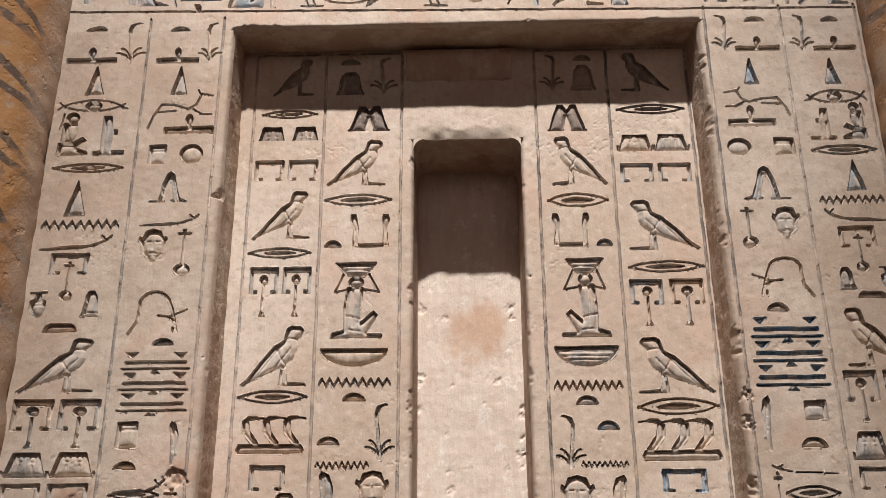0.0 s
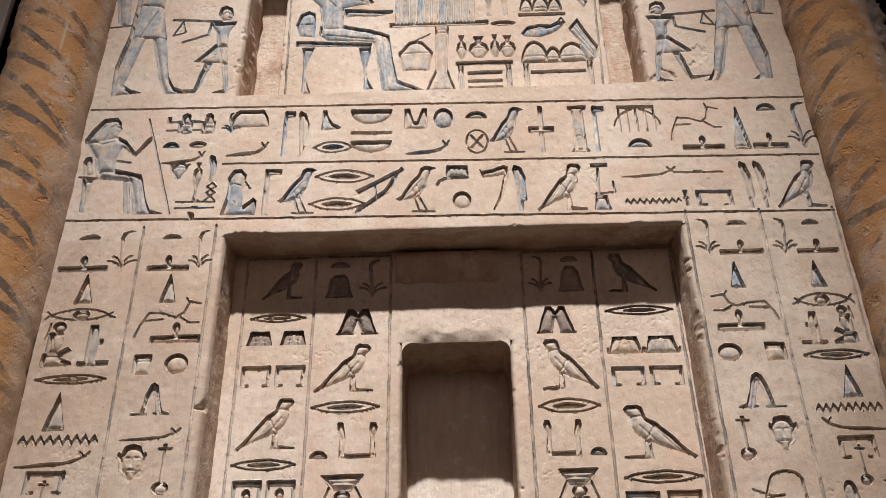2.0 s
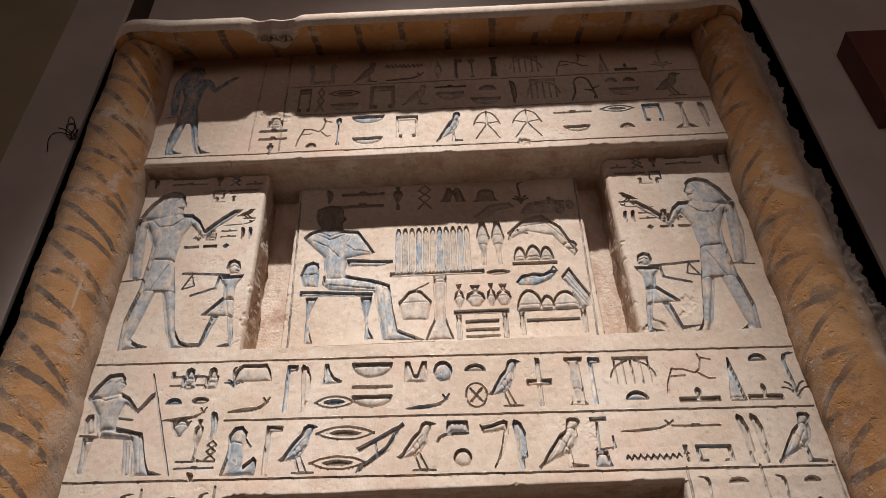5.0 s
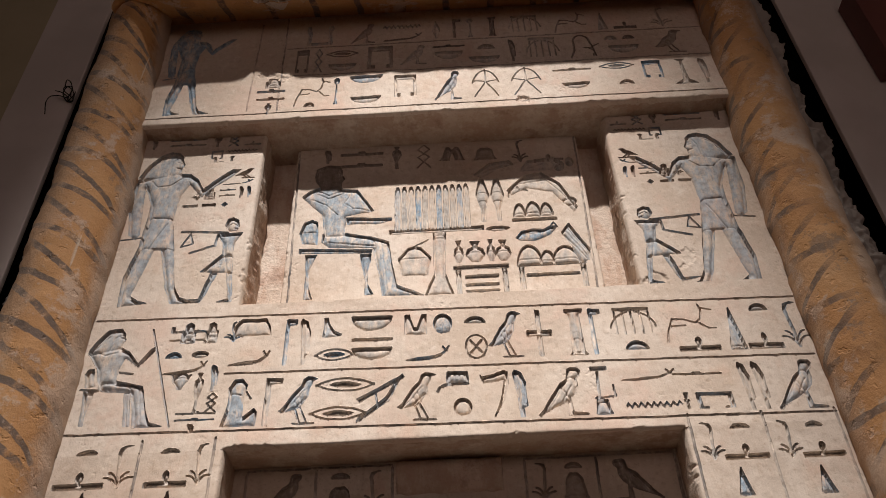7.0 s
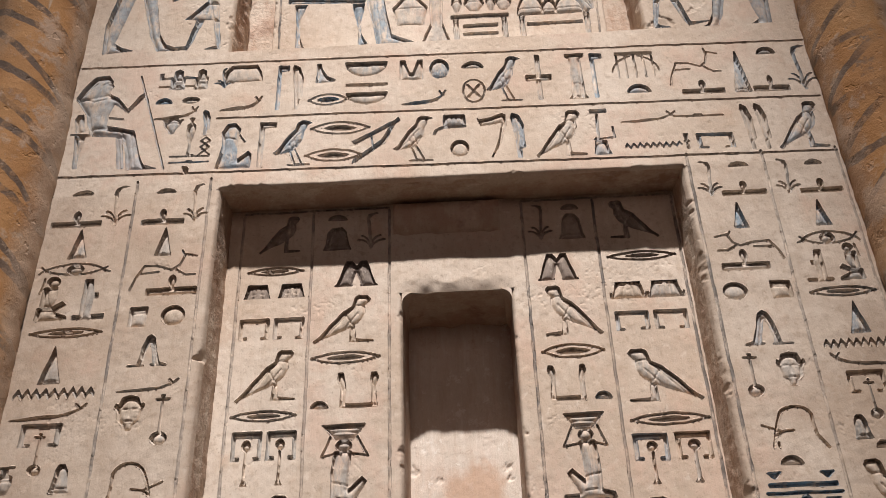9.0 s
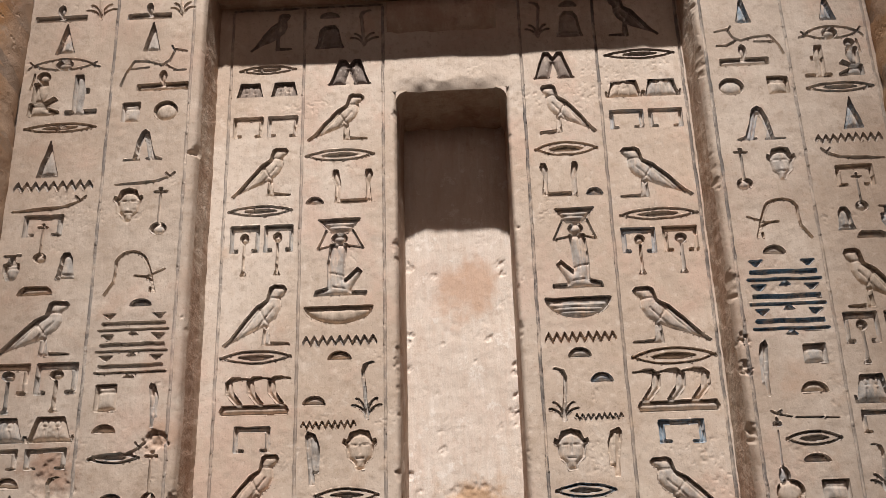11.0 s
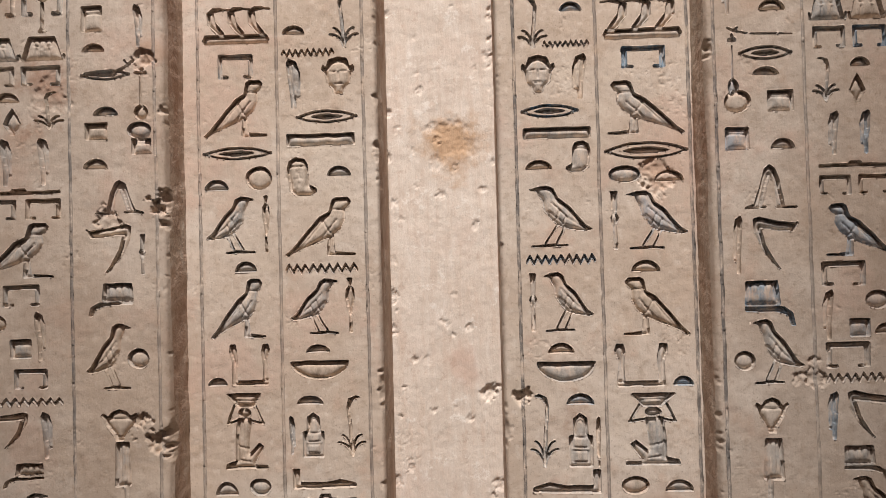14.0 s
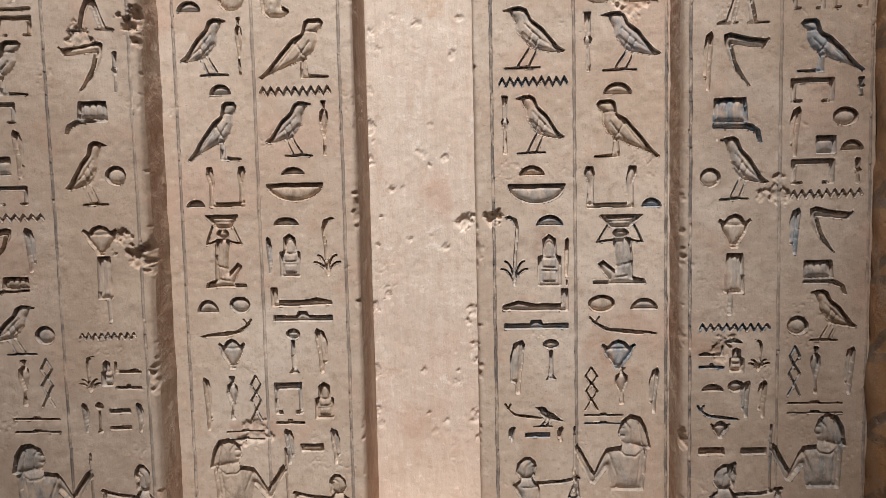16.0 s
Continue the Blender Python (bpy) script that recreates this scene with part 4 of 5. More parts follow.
def child_top(panel, x0, x1, z0, z1, mat, flip=False):
    polys = [[(.06, .74), (.08, .90), (.18, .99), (.28, 1.0), (.36, .92), (.38, .84), (.35, .76), (.35, .68), (.24, .62), (.12, .65)],
             [(.0, .56), (.14, .66), (.30, .66), (.36, .60), (.42, .50), (.42, .0), (.12, .0), (.12, .34)]]
    strokes = [(9, [(.3, .57), (.72, .60), (.98, .66)]), (5, [(.96, .64), (.84, .36), (1.0, .36), (.96, .64)])]
    panel.carve("attendant_relief", polys, strokes, [[(.2, .70), (.22, .84), (.34, .90)], [(.30, .82), (.37, .82)], [(.16, .5), (.36, .5)]], (x0, x1, z0, z1), mat, flip)


Z_LOW = 0.55
jl = Panel("jamb", -0.775, -0.432, Z_LOW, 2.572, 0.0, broken="R", size=1.25)
jl.column(-0.752, -0.602, C1, WEST)
jl.column(-0.578, -0.455, C2, WEST)
jl.line(-0.590, 0.6, -0.596, 2.59, 5.6)
jl.line(-0.446, 0.6, -0.452, 2.59, 5.6)
jl.line(-0.768, 1.5, -0.762, 2.59, 5.6)
standing_top(jl, -0.704, -0.555, 0.655, 0.780, GREY)
child_top(jl, -0.539, -0.446, 0.60, 0.742, GREY, True)
jl.chip(-0.443, 1.487, 0.021, 0.015, 40)
jl.chip(-0.53, 1.47, 0.02, 0.004, 43)
jl.chip(-0.442, 1.105, 0.024, 0.010, 46)
jl.chip(-0.485, 1.135, 0.022, 0.006, 48)
jl.chip(-0.468, 1.735, 0.018, 0.006, 50)
jl.chip(-0.62, 1.68, 0.03, 0.002, 52)
jl.build(door, "carved limestone outer jamb with two columns of signs", BROWNER)
reveal(jl, "R", 0.11, "reveal", BROKEN, door)

jr = Panel("jamb", 0.455, 0.775, Z_LOW, 2.572, 0.0, broken="L", size=1.25)
jr.column(0.478, 0.602, C7, JAMB, True)
jr.column(0.622, 0.742, C8, JAMB, True)
jr.line(0.611, 0.6, 0.609, 2.59, 5.6)
jr.line(0.469, 0.6, 0.467, 2.59, 5.6)
jr.line(0.752, 0.6, 0.750, 2.59, 5)
standing_top(jr, 0.601, 0.730, 0.695, 0.824, GREY, True)
child_top(jr, 0.501, 0.622, 0.61, 0.738, GREY)
jr.chip(0.460, 1.86, 0.012, 0.008, 60)
jr.chip(0.462, 1.82, 0.010, 0.008, 63)
jr.chip(0.60, 1.19, 0.022, 0.004, 66)
jr.chip(0.52, 0.93, 0.02, 0.004, 68)
jr.build(door, "carved limestone outer jamb with two columns of signs", BROWNER)
reveal(jr, "L", 0.11, "reveal", BROKEN, door)

# ---- architrave with two rows of signs ----
ar = Panel("architrave", -0.775, 0.775, 2.572, 2.918, 0.0, broken="B", size=0.7, shear=-0.018, free=(-0.435, 0.458))
for z in (2.604, 2.735, 2.880):
    ar.line(-0.758 if z != 2.735 else -0.455, z, 0.752, z, 5.2, 0.005)
ROW1 = """
2868 2812 box:212-244:0-100 box:262-292:0-100 sut:305-345:0-100
2872 2822 bun:322-408
2812 2750 viper:322-408:10-60
2868 2750 flag:437-462 reed:466-492
2868 2815 leg:516-560 bowl:577-668:25-100 em:692-741 disc:753-795 loaf:819-867:45-82
2812 2750 mouth:505-585:10-60 bar:580-668:82-100 bowl:580-668:10-60 viper:695-785:5-55 wheel:819-867
2868 2750 chick:868-945 cross:950-1004 pillar:1034-1075 flag:1085-1112
2866 2786 fringe:1129-1223
2782 2758 loaf:1150-1200
2868 2750 skin:1241-1346:20-100 altar:1260-1346:0-32 di:1364-1400 altar:1402-1475:0-36 sut:1474-1532
2866 2845 loaf:1425-1465
"""
ROW2 = """
2722 2612 sitter:322-398 flag:409-444 chick:439-520
2716 2682 mouth:514-630
2650 2618 mouth:505-615
2722 2612 adze:595-693 chick:676-762
2722 2672 cloth:756-824
2660 2620 disc:790-828
2722 2612 hoe:842-904 reed:910-938 bird:955-1057 chair:1068-1113
2716 2682 viper:1125-1237:20-80 bolt:1231-1332:30-60
2655 2618 water:1128-1240:10-60 pole:1242-1256 pr:1268-1340
2722 2612 reed:1362-1384 reed:1390-1412 bird:1421-1520
"""


def spread(panel, text, mats, left, per=1000):
    """Rows of signs whose spans are millimetres from the left end."""
    k = 0
    for row in text.strip().splitlines():
        top, foot, *items = row.split()
        top, foot = int(top) / 1000, int(foot) / 1000
        for item in items:
            key, *spans = item.split(":")
            a, b = (left + number(v) / per for v in spans[0].split("-"))
            c, d = (number(v) / 100 for v in spans[1].split("-")) if len(spans) > 1 else (0, 1)
            panel.sign(key, a, b, foot + c * (top - foot), foot + d * (top - foot), mats[k % len(mats)])
            k += 1


ar.shear = 0.0
for x0, x1, text, flip in ((-0.752, -0.602, C1, False), (-0.578, -0.455, C2, False), (0.478, 0.602, C7, True), (0.622, 0.742, C8, True)):
    ar.column(x0, x1, text.strip().splitlines()[0], JAMB, flip)
for x in (-0.596, -0.452, -0.762, 0.609, 0.467, 0.750):
    ar.line(x, 2.55, x, 2.598, 5.6)
ar.shear = -0.018
spread(ar, ROW1, UPPER, -0.775)
spread(ar, ROW2, UPPER, -0.775)
SMALL = """
2858 2812 arm:0-60:60-100 bolt:0-60:10-36
2800 2740 loaf:0-28:60-88 disc:42-72:58-90 viper:0-70:0-44
2744 2700 heart:15-50
2740 2648 vase:55-72 reed:78-92:50-120 twist:78-98:0-45
2650 2626 bolt:35-98:60-100 bolt:35-98:0-36
2622 2606 reed:55-68:n30-100
"""
ar.column(-0.588, -0.458, SMALL, UPPER)
ar.carve("seated_official_relief",
         [[(.0, .76), (.06, .87), (.16, .99), (.3, 1.0), (.35, .94), (.35, .91), (.37, .88), (.35, .86), (.34, .81), (.28, .75), (.15, .72)],
          [(.0, .75), (.13, .79), (.31, .82), (.44, .75), (.55, .63), (.65, .77), (.7, .8), (.7, .74), (.56, .58), (.41, .68), (.37, .56), (.37, .43), (.19, .43), (.14, .59)],
          [(.19, .47), (.37, .46), (.66, .4), (.74, .16), (.8, .05), (.97, .0), (.64, .0), (.6, .17), (.54, .34), (.21, .37)],
          [(.04, .53), (.06, .58), (.12, .59), (.17, .40), (.08, .39)], [(.07, .36), (.19, .36), (.15, .13), (.16, .03), (.11, .03), (.1, .16)], [(.48, .36), (.54, .36), (.62, .01), (.55, .01)]],
         [(6, [(.34, .54), (.52, .52)]), (6, [(.04, .375), (.53, .34)]), (4.6, [(.63, .98), (1.0, .0)])],
         [[(.10, .76), (.18, .72), (.30, .75)], [(.29, .91), (.34, .91)], [(.22, .78), (.24, .90), (.33, .955)], [(.22, .44), (.5, .41), (.56, .34)], [(.62, .38), (.70, .05)], [(.06, .80), (.18, .92)]],
         (-0.758, -0.550, 2.616, 2.858), BLUE, rise=0.005, deep=0.0115, floor=.18)
ar.build(door, "carved limestone architrave with two rows of signs")
reveal(ar, "B", 0.11, "soffit", BROKEN, door, 12)

# ---- inner jambs in the recess ----
il = Panel("inner_jamb", -0.436, -0.090, Z_LOW, 2.376, IN, broken="R", size=0.9)
ir = Panel("inner_jamb", 0.118, 0.459, Z_LOW, 2.376, IN, broken="L", size=0.9)
ib = Panel("inner_lintel", -0.436, 0.459, 2.376, 2.578, IN)
for p in (il, ib):
    p.column(-0.398, -0.272, "\n".join(r for r in C3.strip().splitlines() if (int(r.split()[0]) > 2400) == (p is ib)), WEST if p is il else (BROWN_BLACK,))
    p.column(-0.258, -0.122, "\n".join(r for r in C4.strip().splitlines() if (int(r.split()[0]) > 2400) == (p is ib)), WEST if p is il else (BROWN_BLACK,))
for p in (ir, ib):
    p.column(0.160, 0.282, "\n".join(r for r in C5.strip().splitlines() if (int(r.split()[0]) > 2400) == (p is ib)), JAMB if p is ir else (BROWN_BLACK,), True)
    p.column(0.302, 0.442, "\n".join(r for r in C6.strip().splitlines() if (int(r.split()[0]) > 2400) == (p is ib)), JAMB if p is ir else (BROWN_BLACK,), True)
for p, z0, z1 in ((il, 0.6, 2.376), (ib, 2.376, 2.56)):
    for x in (-0.406, -0.266, -0.114):
        p.line(x, z0, x, z1, 6)
for p, z0, z1 in ((ir, 0.6, 2.376), (ib, 2.376, 2.56)):
    for x in (0.150, 0.292, 0.449):
        p.line(x, z0, x, z1, 6)
ib.line(-0.406, 2.565, -0.114, 2.565, 4)
ib.line(0.150, 2.565, 0.449, 2.565, 4)
standing_top(il, -0.384, -0.235, 0.63, 0.758, BROWN)
child_top(il, -0.225, -0.119, 0.58, 0.690, BROWN, True)
standing_top(ir, 0.287, 0.428, 0.655, 0.797, GREY, True)
child_top(ir, 0.175, 0.296, 0.60, 0.720, GREY)
il.chip(-0.30, 0.765, 0.03, 0.004, 80)
ir.chip(0.392, 1.53, 0.03, 0.005, 84)
ir.chip(0.145, 1.15, 0.016, 0.010, 86)
span = np.clip((0.112 - np.abs(ib.X - 0.014)) / 0.03, 0, 1)
fall = np.clip(1 - (ib.Z - 2.376) / (0.016 + 0.016 * vnoise(ib.X, ib.Z, 30, 81)), 0, 1)
ib.D += 0.008 * span * fall ** 1.5 * (0.7 + 0.6 * vnoise(ib.X, ib.Z, 45, 82))
for p in (il, ir, ib):
    p.build(door, "carved limestone inner jamb with two columns of signs" if p is not ib else "shaded limestone strip above the niche")
reveal(il, "R", NICHE + 0.01, "niche_reveal", BROKEN, door)
reveal(ir, "L", NICHE + 0.01, "niche_reveal", BROKEN, door)
nb = Panel("niche_back", -0.10, 0.128, Z_LOW, 2.39, NICHE, step=0.0026)
nb.chip(0.03, 1.625, 0.05, 0.002, 90)
nb.chip(0.098, 1.14, 0.02, 0.006, 92)
for k in range(46):
    nb.chip(random.uniform(-0.085, 0.115), random.uniform(0.7, 2.1), random.uniform(0.003, 0.009), random.uniform(0.001, 0.003), 100 + k * 3)
for k in range(22):
    nb.chip(random.choice((-0.088, 0.114)), random.uniform(0.7, 2.1), random.uniform(0.006, 0.016), 0.003, 300 + k * 3)
nb.build(door, "plain pale stone back of the niche with ochre stains", PLASTER)
# worn round lintel edge over the niche
xs = np.linspace(-0.092, 0.120, 70)
drop = 0.010 * (vnoise(xs, xs * 0, 40, 15) - 0.5)
front = np.stack([xs, np.interp(xs, ib.P[0, :, 0], ib.P[0, :, 1]), 2.376 + 0 * xs], 1)
rear = np.stack([xs, NICHE + 0.01 + 0 * xs, 2.368 + drop], 1)
strip("niche_soffit", front, rear, 12, BROKEN, door, 0.006)
# the rolled drum under the recess soffit
bm = bmesh.new()
prof = [(IN + 0.004, 2.50), (IN - 0.008, 2.505), (IN - 0.014, 2.52), (IN - 0.016, 2.545), (IN - 0.012, 2.565), (IN + 0.004, 2.576)]
cols = []
for i in range(41):
    x = -0.105 + 0.21 * i / 40
    w = 0.004 * (float(vnoise(x, 0.3, 60, 17)) - 0.5)
    cols.append([bm.verts.new((x, y + w, z + w)) for y, z in prof])
for a, b in zip(cols, cols[1:]):
    for i in range(len(prof) - 1):
        bm.faces.new((a[i], b[i], b[i + 1], a[i + 1])).smooth = True
bm.faces.new(cols[0])
bm.faces.new(list(reversed(cols[-1])))
me = bpy.data.meshes.new("drum")
bm.to_mesh(me)
bm.free()
me.materials.append(BROKEN)
new("drum", me).parent = door

# ---- upper storey: side panels, apertures and the offering panel ----
TOP = 3.50
SLEFT = """
3482 3440 reed:8-13 bolt:24-54:60-90 bolt:24-54:10-40 vase:60-67 twist:72-82 altar:86-100:0-40
3428 3414 water:72-98
3425 3380 pr:60-70:30-100 ka:62-80:0-50
3352 3318 chick:82-100
3312 3298 viper:72-98
3290 3248 sut:52-60 box:62-70 bolt:73-86:60-85 bolt:73-86:15-40 reed:88-92 reed:94-98
3236 3224 bar:46-58 bar:61-72 drop:76-82:n20-120
"""


def standing_man(panel, x0, x1, z0, z1, flip=False):
    polys = [[(.01, .82), (.08, .91), (.18, .98), (.28, 1.0), (.36, .99), (.41, .96), (.41, .94), (.44, .90), (.42, .88), (.42, .85), (.39, .82), (.28, .79), (.19, .80)],
             [(.0, .81), (.15, .83), (.29, .86), (.4, .855), (.42, .835), (.52, .83), (.6, .79), (.66, .72), (.8, .8), (.91, .85), (1.0, .85), (.89, .78), (.78, .73), (.66, .66),
              (.53, .75), (.47, .68), (.45, .52), (.21, .53), (.2, .63), (.11, .75), (.18, .43), (.15, .4), (.07, .43), (.01, .6)],
             [(.21, .565), (.44, .55), (.52, .32), (.19, .33), (.2, .43)],
             [(.20, .37), (.36, .37), (.27, .12), (.24, .06), (.31, .03), (.42, .01), (.15, .0), (.13, .17)],
             [(.38, .37), (.505, .37), (.6, .1), (.66, .04), (.75, .02), (.83, .0), (.59, .0), (.52, .09)]]
    strokes = [(5, [(.02, .40), (.2, .41)])]
    grooves = [[(.14, .80), (.22, .755), (.34, .76), (.44, .81)], [(.36, .925), (.41, .925)], [(.30, .84), (.31, .92), (.35, .965), (.41, .965)], [(.06, .83), (.16, .93), (.3, .985)],
               [(.36, .885), (.42, .885)], [(.22, .545), (.43, .53)], [(.40, .50), (.28, .34)], [(.10, .78), (.13, .74)], [(.51, .78), (.53, .75)], [(.2, .345), (.52, .335)]]
    panel.carve("standing_official_relief", polys, strokes, grooves, (x0, x1, z0, z1), BLUE, flip, rise=0.005, floor=.16, deep=0.0135)


def boy(panel, x0, x1, z0, z1, flip=False):
    polys = [[(.68, .9), (.71, .98), (.8, 1.0), (.9, .96), (.93, .88), (.9, .83), (.78, .82), (.72, .86)],
             [(.57, .8), (1.0, .81), (.89, .67), (.89, .54), (.73, .54), (.69, .69)], [(.71, .55), (.89, .55), (.93, .34), (.8, .33), (.4, .35)],
             [(.59, .35), (.71, .35), (.58, .09), (.51, .0), (.12, .06), (.47, .05)], [(.83, .35), (.93, .35), (1.0, .0), (.7, .0), (.92, .05)]]
    strokes = [(8, [(.74, .81), (.0, .845)]), (7, [(.59, .78), (.58, .66), (.19, .58)]), (5, [(.15, .82), (.03, .66), (.21, .69), (.15, .82)])]
    panel.carve("boy_relief", polys, strokes, [[(.72, .545), (.89, .545)], [(.72, .9), (.8, .93), (.9, .9)], [(.78, .5), (.82, .36)], [(.84, .87), (.92, .87)]], (x0, x1, z0, z1), BLUE, flip)


sl = Panel("side_panel", -0.80, -0.446, 2.918, TOP, 0.0, broken="R", size=0.9)
sl.column(-0.775, -0.458, SLEFT, (BROWN_BLACK, BLUE, GREY))
standing_man(sl, -0.763, -0.496, 2.930, 3.426)
boy(sl, -0.614, -0.466, 2.928, 3.185)
sl.build(door, "carved side panel with a standing figure")
reveal(sl, "R", 0.125, "aperture_side", BROKEN, door, 12, 0.012)
sr = Panel("side_panel", 0.436, 0.80, 2.918, TOP, 0.0, broken="L", size=0.9)
sr.column(0.452, 0.77, SLEFT, (BROWN_BLACK, BLUE, GREY), True)
standing_man(sr, 0.477, 0.741, 2.902, 3.397, True)
boy(sr, 0.454, 0.608, 2.922, 3.151, True)
sr.chip(0.47, 2.935, 0.03, 0.004, 94)
sr.chip(0.55, 2.99, 0.025, 0.002, 96)
sr.build(door, "carved side panel with a standing figure")
reveal(sr, "L", 0.125, "aperture_side", BROKEN, door, 12, 0.012)

APB = 0.112
ab = Panel("aperture_back", -0.455, -0.362, 2.90, TOP + 0.02, APB, step=0.005)
ab.build(door, "rough stone back of the slit", BROKEN)
ab = Panel("aperture_back", 0.362, 0.448, 2.90, TOP + 0.02, APB, step=0.005)
ab.build(door, "rough stone back of the slit", BROKEN)
PN = 0.062
pn = Panel("offering_panel", -0.376, 0.374, 2.930, TOP + 0.01, PN, broken="LR", size=0.7)
for x in (-0.358, 0.356):
    pn.line(x, 2.96, x * 1.03, 3.485, 5, 0.004)
pn.line(-0.37, 3.485, 0.366, 3.485, 6, 0.005)
pn.line(-0.352, 2.957, -0.02, 2.960, 7, 0.007, "ground_line")
PTEXT = """
3470 3385 reed:8-11:38-100 bolt:14-30:62-88 bolt:14-30:10-36 vase:33-37 twist:42-48 cloak:51-60:25-85 bag:63-72:20-75 sut:77-83 altar:85-96:0-30
"""
pn.column(-0.36, 0.36, PTEXT, (BROWN_BLACK,))
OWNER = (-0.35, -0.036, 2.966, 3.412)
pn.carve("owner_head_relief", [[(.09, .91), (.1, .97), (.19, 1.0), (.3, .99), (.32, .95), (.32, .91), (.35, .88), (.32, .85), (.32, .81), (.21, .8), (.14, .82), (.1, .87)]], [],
         [[(.22, .82), (.23, .92), (.31, .95)], [(.28, .92), (.32, .92)]], OWNER, BROWN_BLACK, deep=0.010)
pn.carve("seated_owner_relief",
         [[(.0, .75), (.05, .79), (.16, .83), (.3, .83), (.33, .80), (.45, .79), (.5, .73), (.6, .61), (.51, .6), (.37, .58), (.37, .43), (.21, .43), (.18, .6), (.11, .65)],
          [(.37, .575), (.58, .56), (.74, .555), (.74, .53), (.61, .51), (.38, .52)],
          [(.19, .46), (.37, .46), (.59, .42), (.72, .38), (.74, .24), (.78, .08), (.89, .04), (1.0, .0), (.67, .01), (.64, .16), (.59, .335), (.25, .355), (.19, .4)]], [],
         [[(.14, .79), (.22, .755), (.32, .79)], [(.12, .77), (.22, .73), (.34, .77)], [(.40, .76), (.35, .69), (.42, .645), (.56, .625)], [(.66, .37), (.68, .22), (.71, .03)],
          [(.24, .4), (.6, .36)], [(.60, .40), (.64, .18)], [(.08, .73), (.2, .68), (.3, .6)]],
         OWNER, BLUE, deep=0.0115, rise=0.005, floor=.17)
pn.carve("lion_leg_chair_relief", [[(.01, .47), (.04, .55), (.1, .57), (.15, .55), (.16, .47), (.16, .38), (.04, .39)], [(.02, .36), (.59, .33), (.59, .3), (.02, .32)],
         [(.07, .31), (.17, .31), (.12, .21), (.12, .09), (.16, .01), (.09, .01), (.09, .18)], [(.49, .3), (.59, .3), (.56, .17), (.56, .1), (.61, .02), (.54, .02), (.54, .11)]], [],
         [[(.04, .48), (.14, .48)]], OWNER, BLUE)
for k in range(11):
    x = -0.112 + 0.0175 * k
    pn.carve("bread_slice_relief", [[(0, 0), (.84, 0), (.84, .9), (.6, 1), (.24, 1), (0, .9)]], [], [], (x, x + 0.0172, 3.165, 3.318), BLUE if k % 3 == 0 else GREY, deep=0.0075)
pn.carve("offering_table_relief", [rect(0, .92, 1, 1), [(.46, .92), (.6, .92), (.58, .3), (.66, .0), (.36, .0), (.46, .3)]], [], [[(.45, .84), (.6, .84)]], (-0.126, 0.108, 2.966, 3.172), GREY)
pn.carve("basin_relief", [[(.12, .0), (.88, .0), (1, .6), (.7, .95), (.5, 1.0), (.3, .95), (0, .6)]], [(4, [(.5, .98), (.9, 1.2)])], [[(.06, .6), (.94, .6)]], (-0.104, -0.022, 3.025, 3.115), GREY)
pn.carve("jar_stand_relief", [rect(0, .84, 1, 1), rect(.04, 0, .14, .84), rect(.86, 0, .96, .84), rect(.2, .52, .8, .66), rect(.2, .26, .8, .38), rect(.2, .06, .8, .16)], [], [], (0.028, 0.160, 2.962, 3.048), GREY)
for x, w, h in ((0.030, 0.026, 0.070), (0.058, 0.048, 0.066), (0.108, 0.024, 0.070), (0.130, 0.038, 0.066)):
    pn.carve("jar_relief", [[(.3, 0), (.7, 0), (1, .36), (.9, .62), (.62, .74), (.8, 1), (.2, 1), (.38, .74), (.1, .62), (0, .36)]], [], [[(.06, .5), (.94, .5)]], (x, x + w, 3.056, 3.056 + h), GREY)
pn.carve("offering_stand_relief", [rect(0, .86, 1, 1), rect(.02, 0, .1, .86), rect(.9, 0, .98, .86), rect(.12, .46, .88, .6)], [], [], (0.178, 0.342, 2.968, 3.046), GREY)
for x, z, w, h in ((0.178, 3.040, 0.064, 0.062), (0.232, 3.040, 0.040, 0.044), (0.262, 3.040, 0.068, 0.056), (0.182, 3.192, 0.034, 0.048), (0.212, 3.192, 0.042, 0.052), (0.248, 3.192, 0.036, 0.046)):
    pn.carve("cake_relief", [arc(.5, .0, .5, 1.0, 0, 180)], [], [[(.1, .3), (.9, .3)]], (x, x + w, z, z + h), GREY)
pn.carve("tray_relief", [rect(0, 0, 1, 1)], [], [], (0.178, 0.290, 3.176, 3.188), GREY)
pn.carve("duck_relief", [[(0, .3), (.16, .66), (.4, .8), (.66, .74), (.8, .9), (1, .9), (.9, .6), (.74, .3), (.4, .05), (.12, .1)]], [(4, [(.82, .84), (.9, 1.1), (.98, .84)])], [[(.2, .5), (.6, .6)]], (0.180, 0.288, 3.108, 3.164), BLUE)
pn.carve("ox_leg_relief", [[(0, .6), (.3, .96), (.55, 1), (.8, .72), (1, .12), (.94, .0), (.66, .5), (.3, .62), (.06, .46)]], [], [[(.16, .74), (.6, .82), (.86, .4)], [(.3, .84), (.6, .9)]], (0.172, 0.345, 3.200, 3.345), GREY)
pn.carve("goose_neck_relief", [], [(7, [(.1, .2), (.2, .7), (.5, .9), (.7, .6)]), (5, [(.7, .6), (1.0, .55)])], [], (0.172, 0.225, 3.255, 3.305), GREY)
pn.carve("vegetable_bundle_relief", [[(0, .75), (.35, 1.0), (1, .3), (.9, .05), (.6, .0), (.3, .45)]], [], [[(.15, .7), (.8, .12)], [(.3, .85), (.9, .25)], [(.2, .8), (.85, .18)]], (0.292, 0.357, 3.040, 3.168), BLUE)
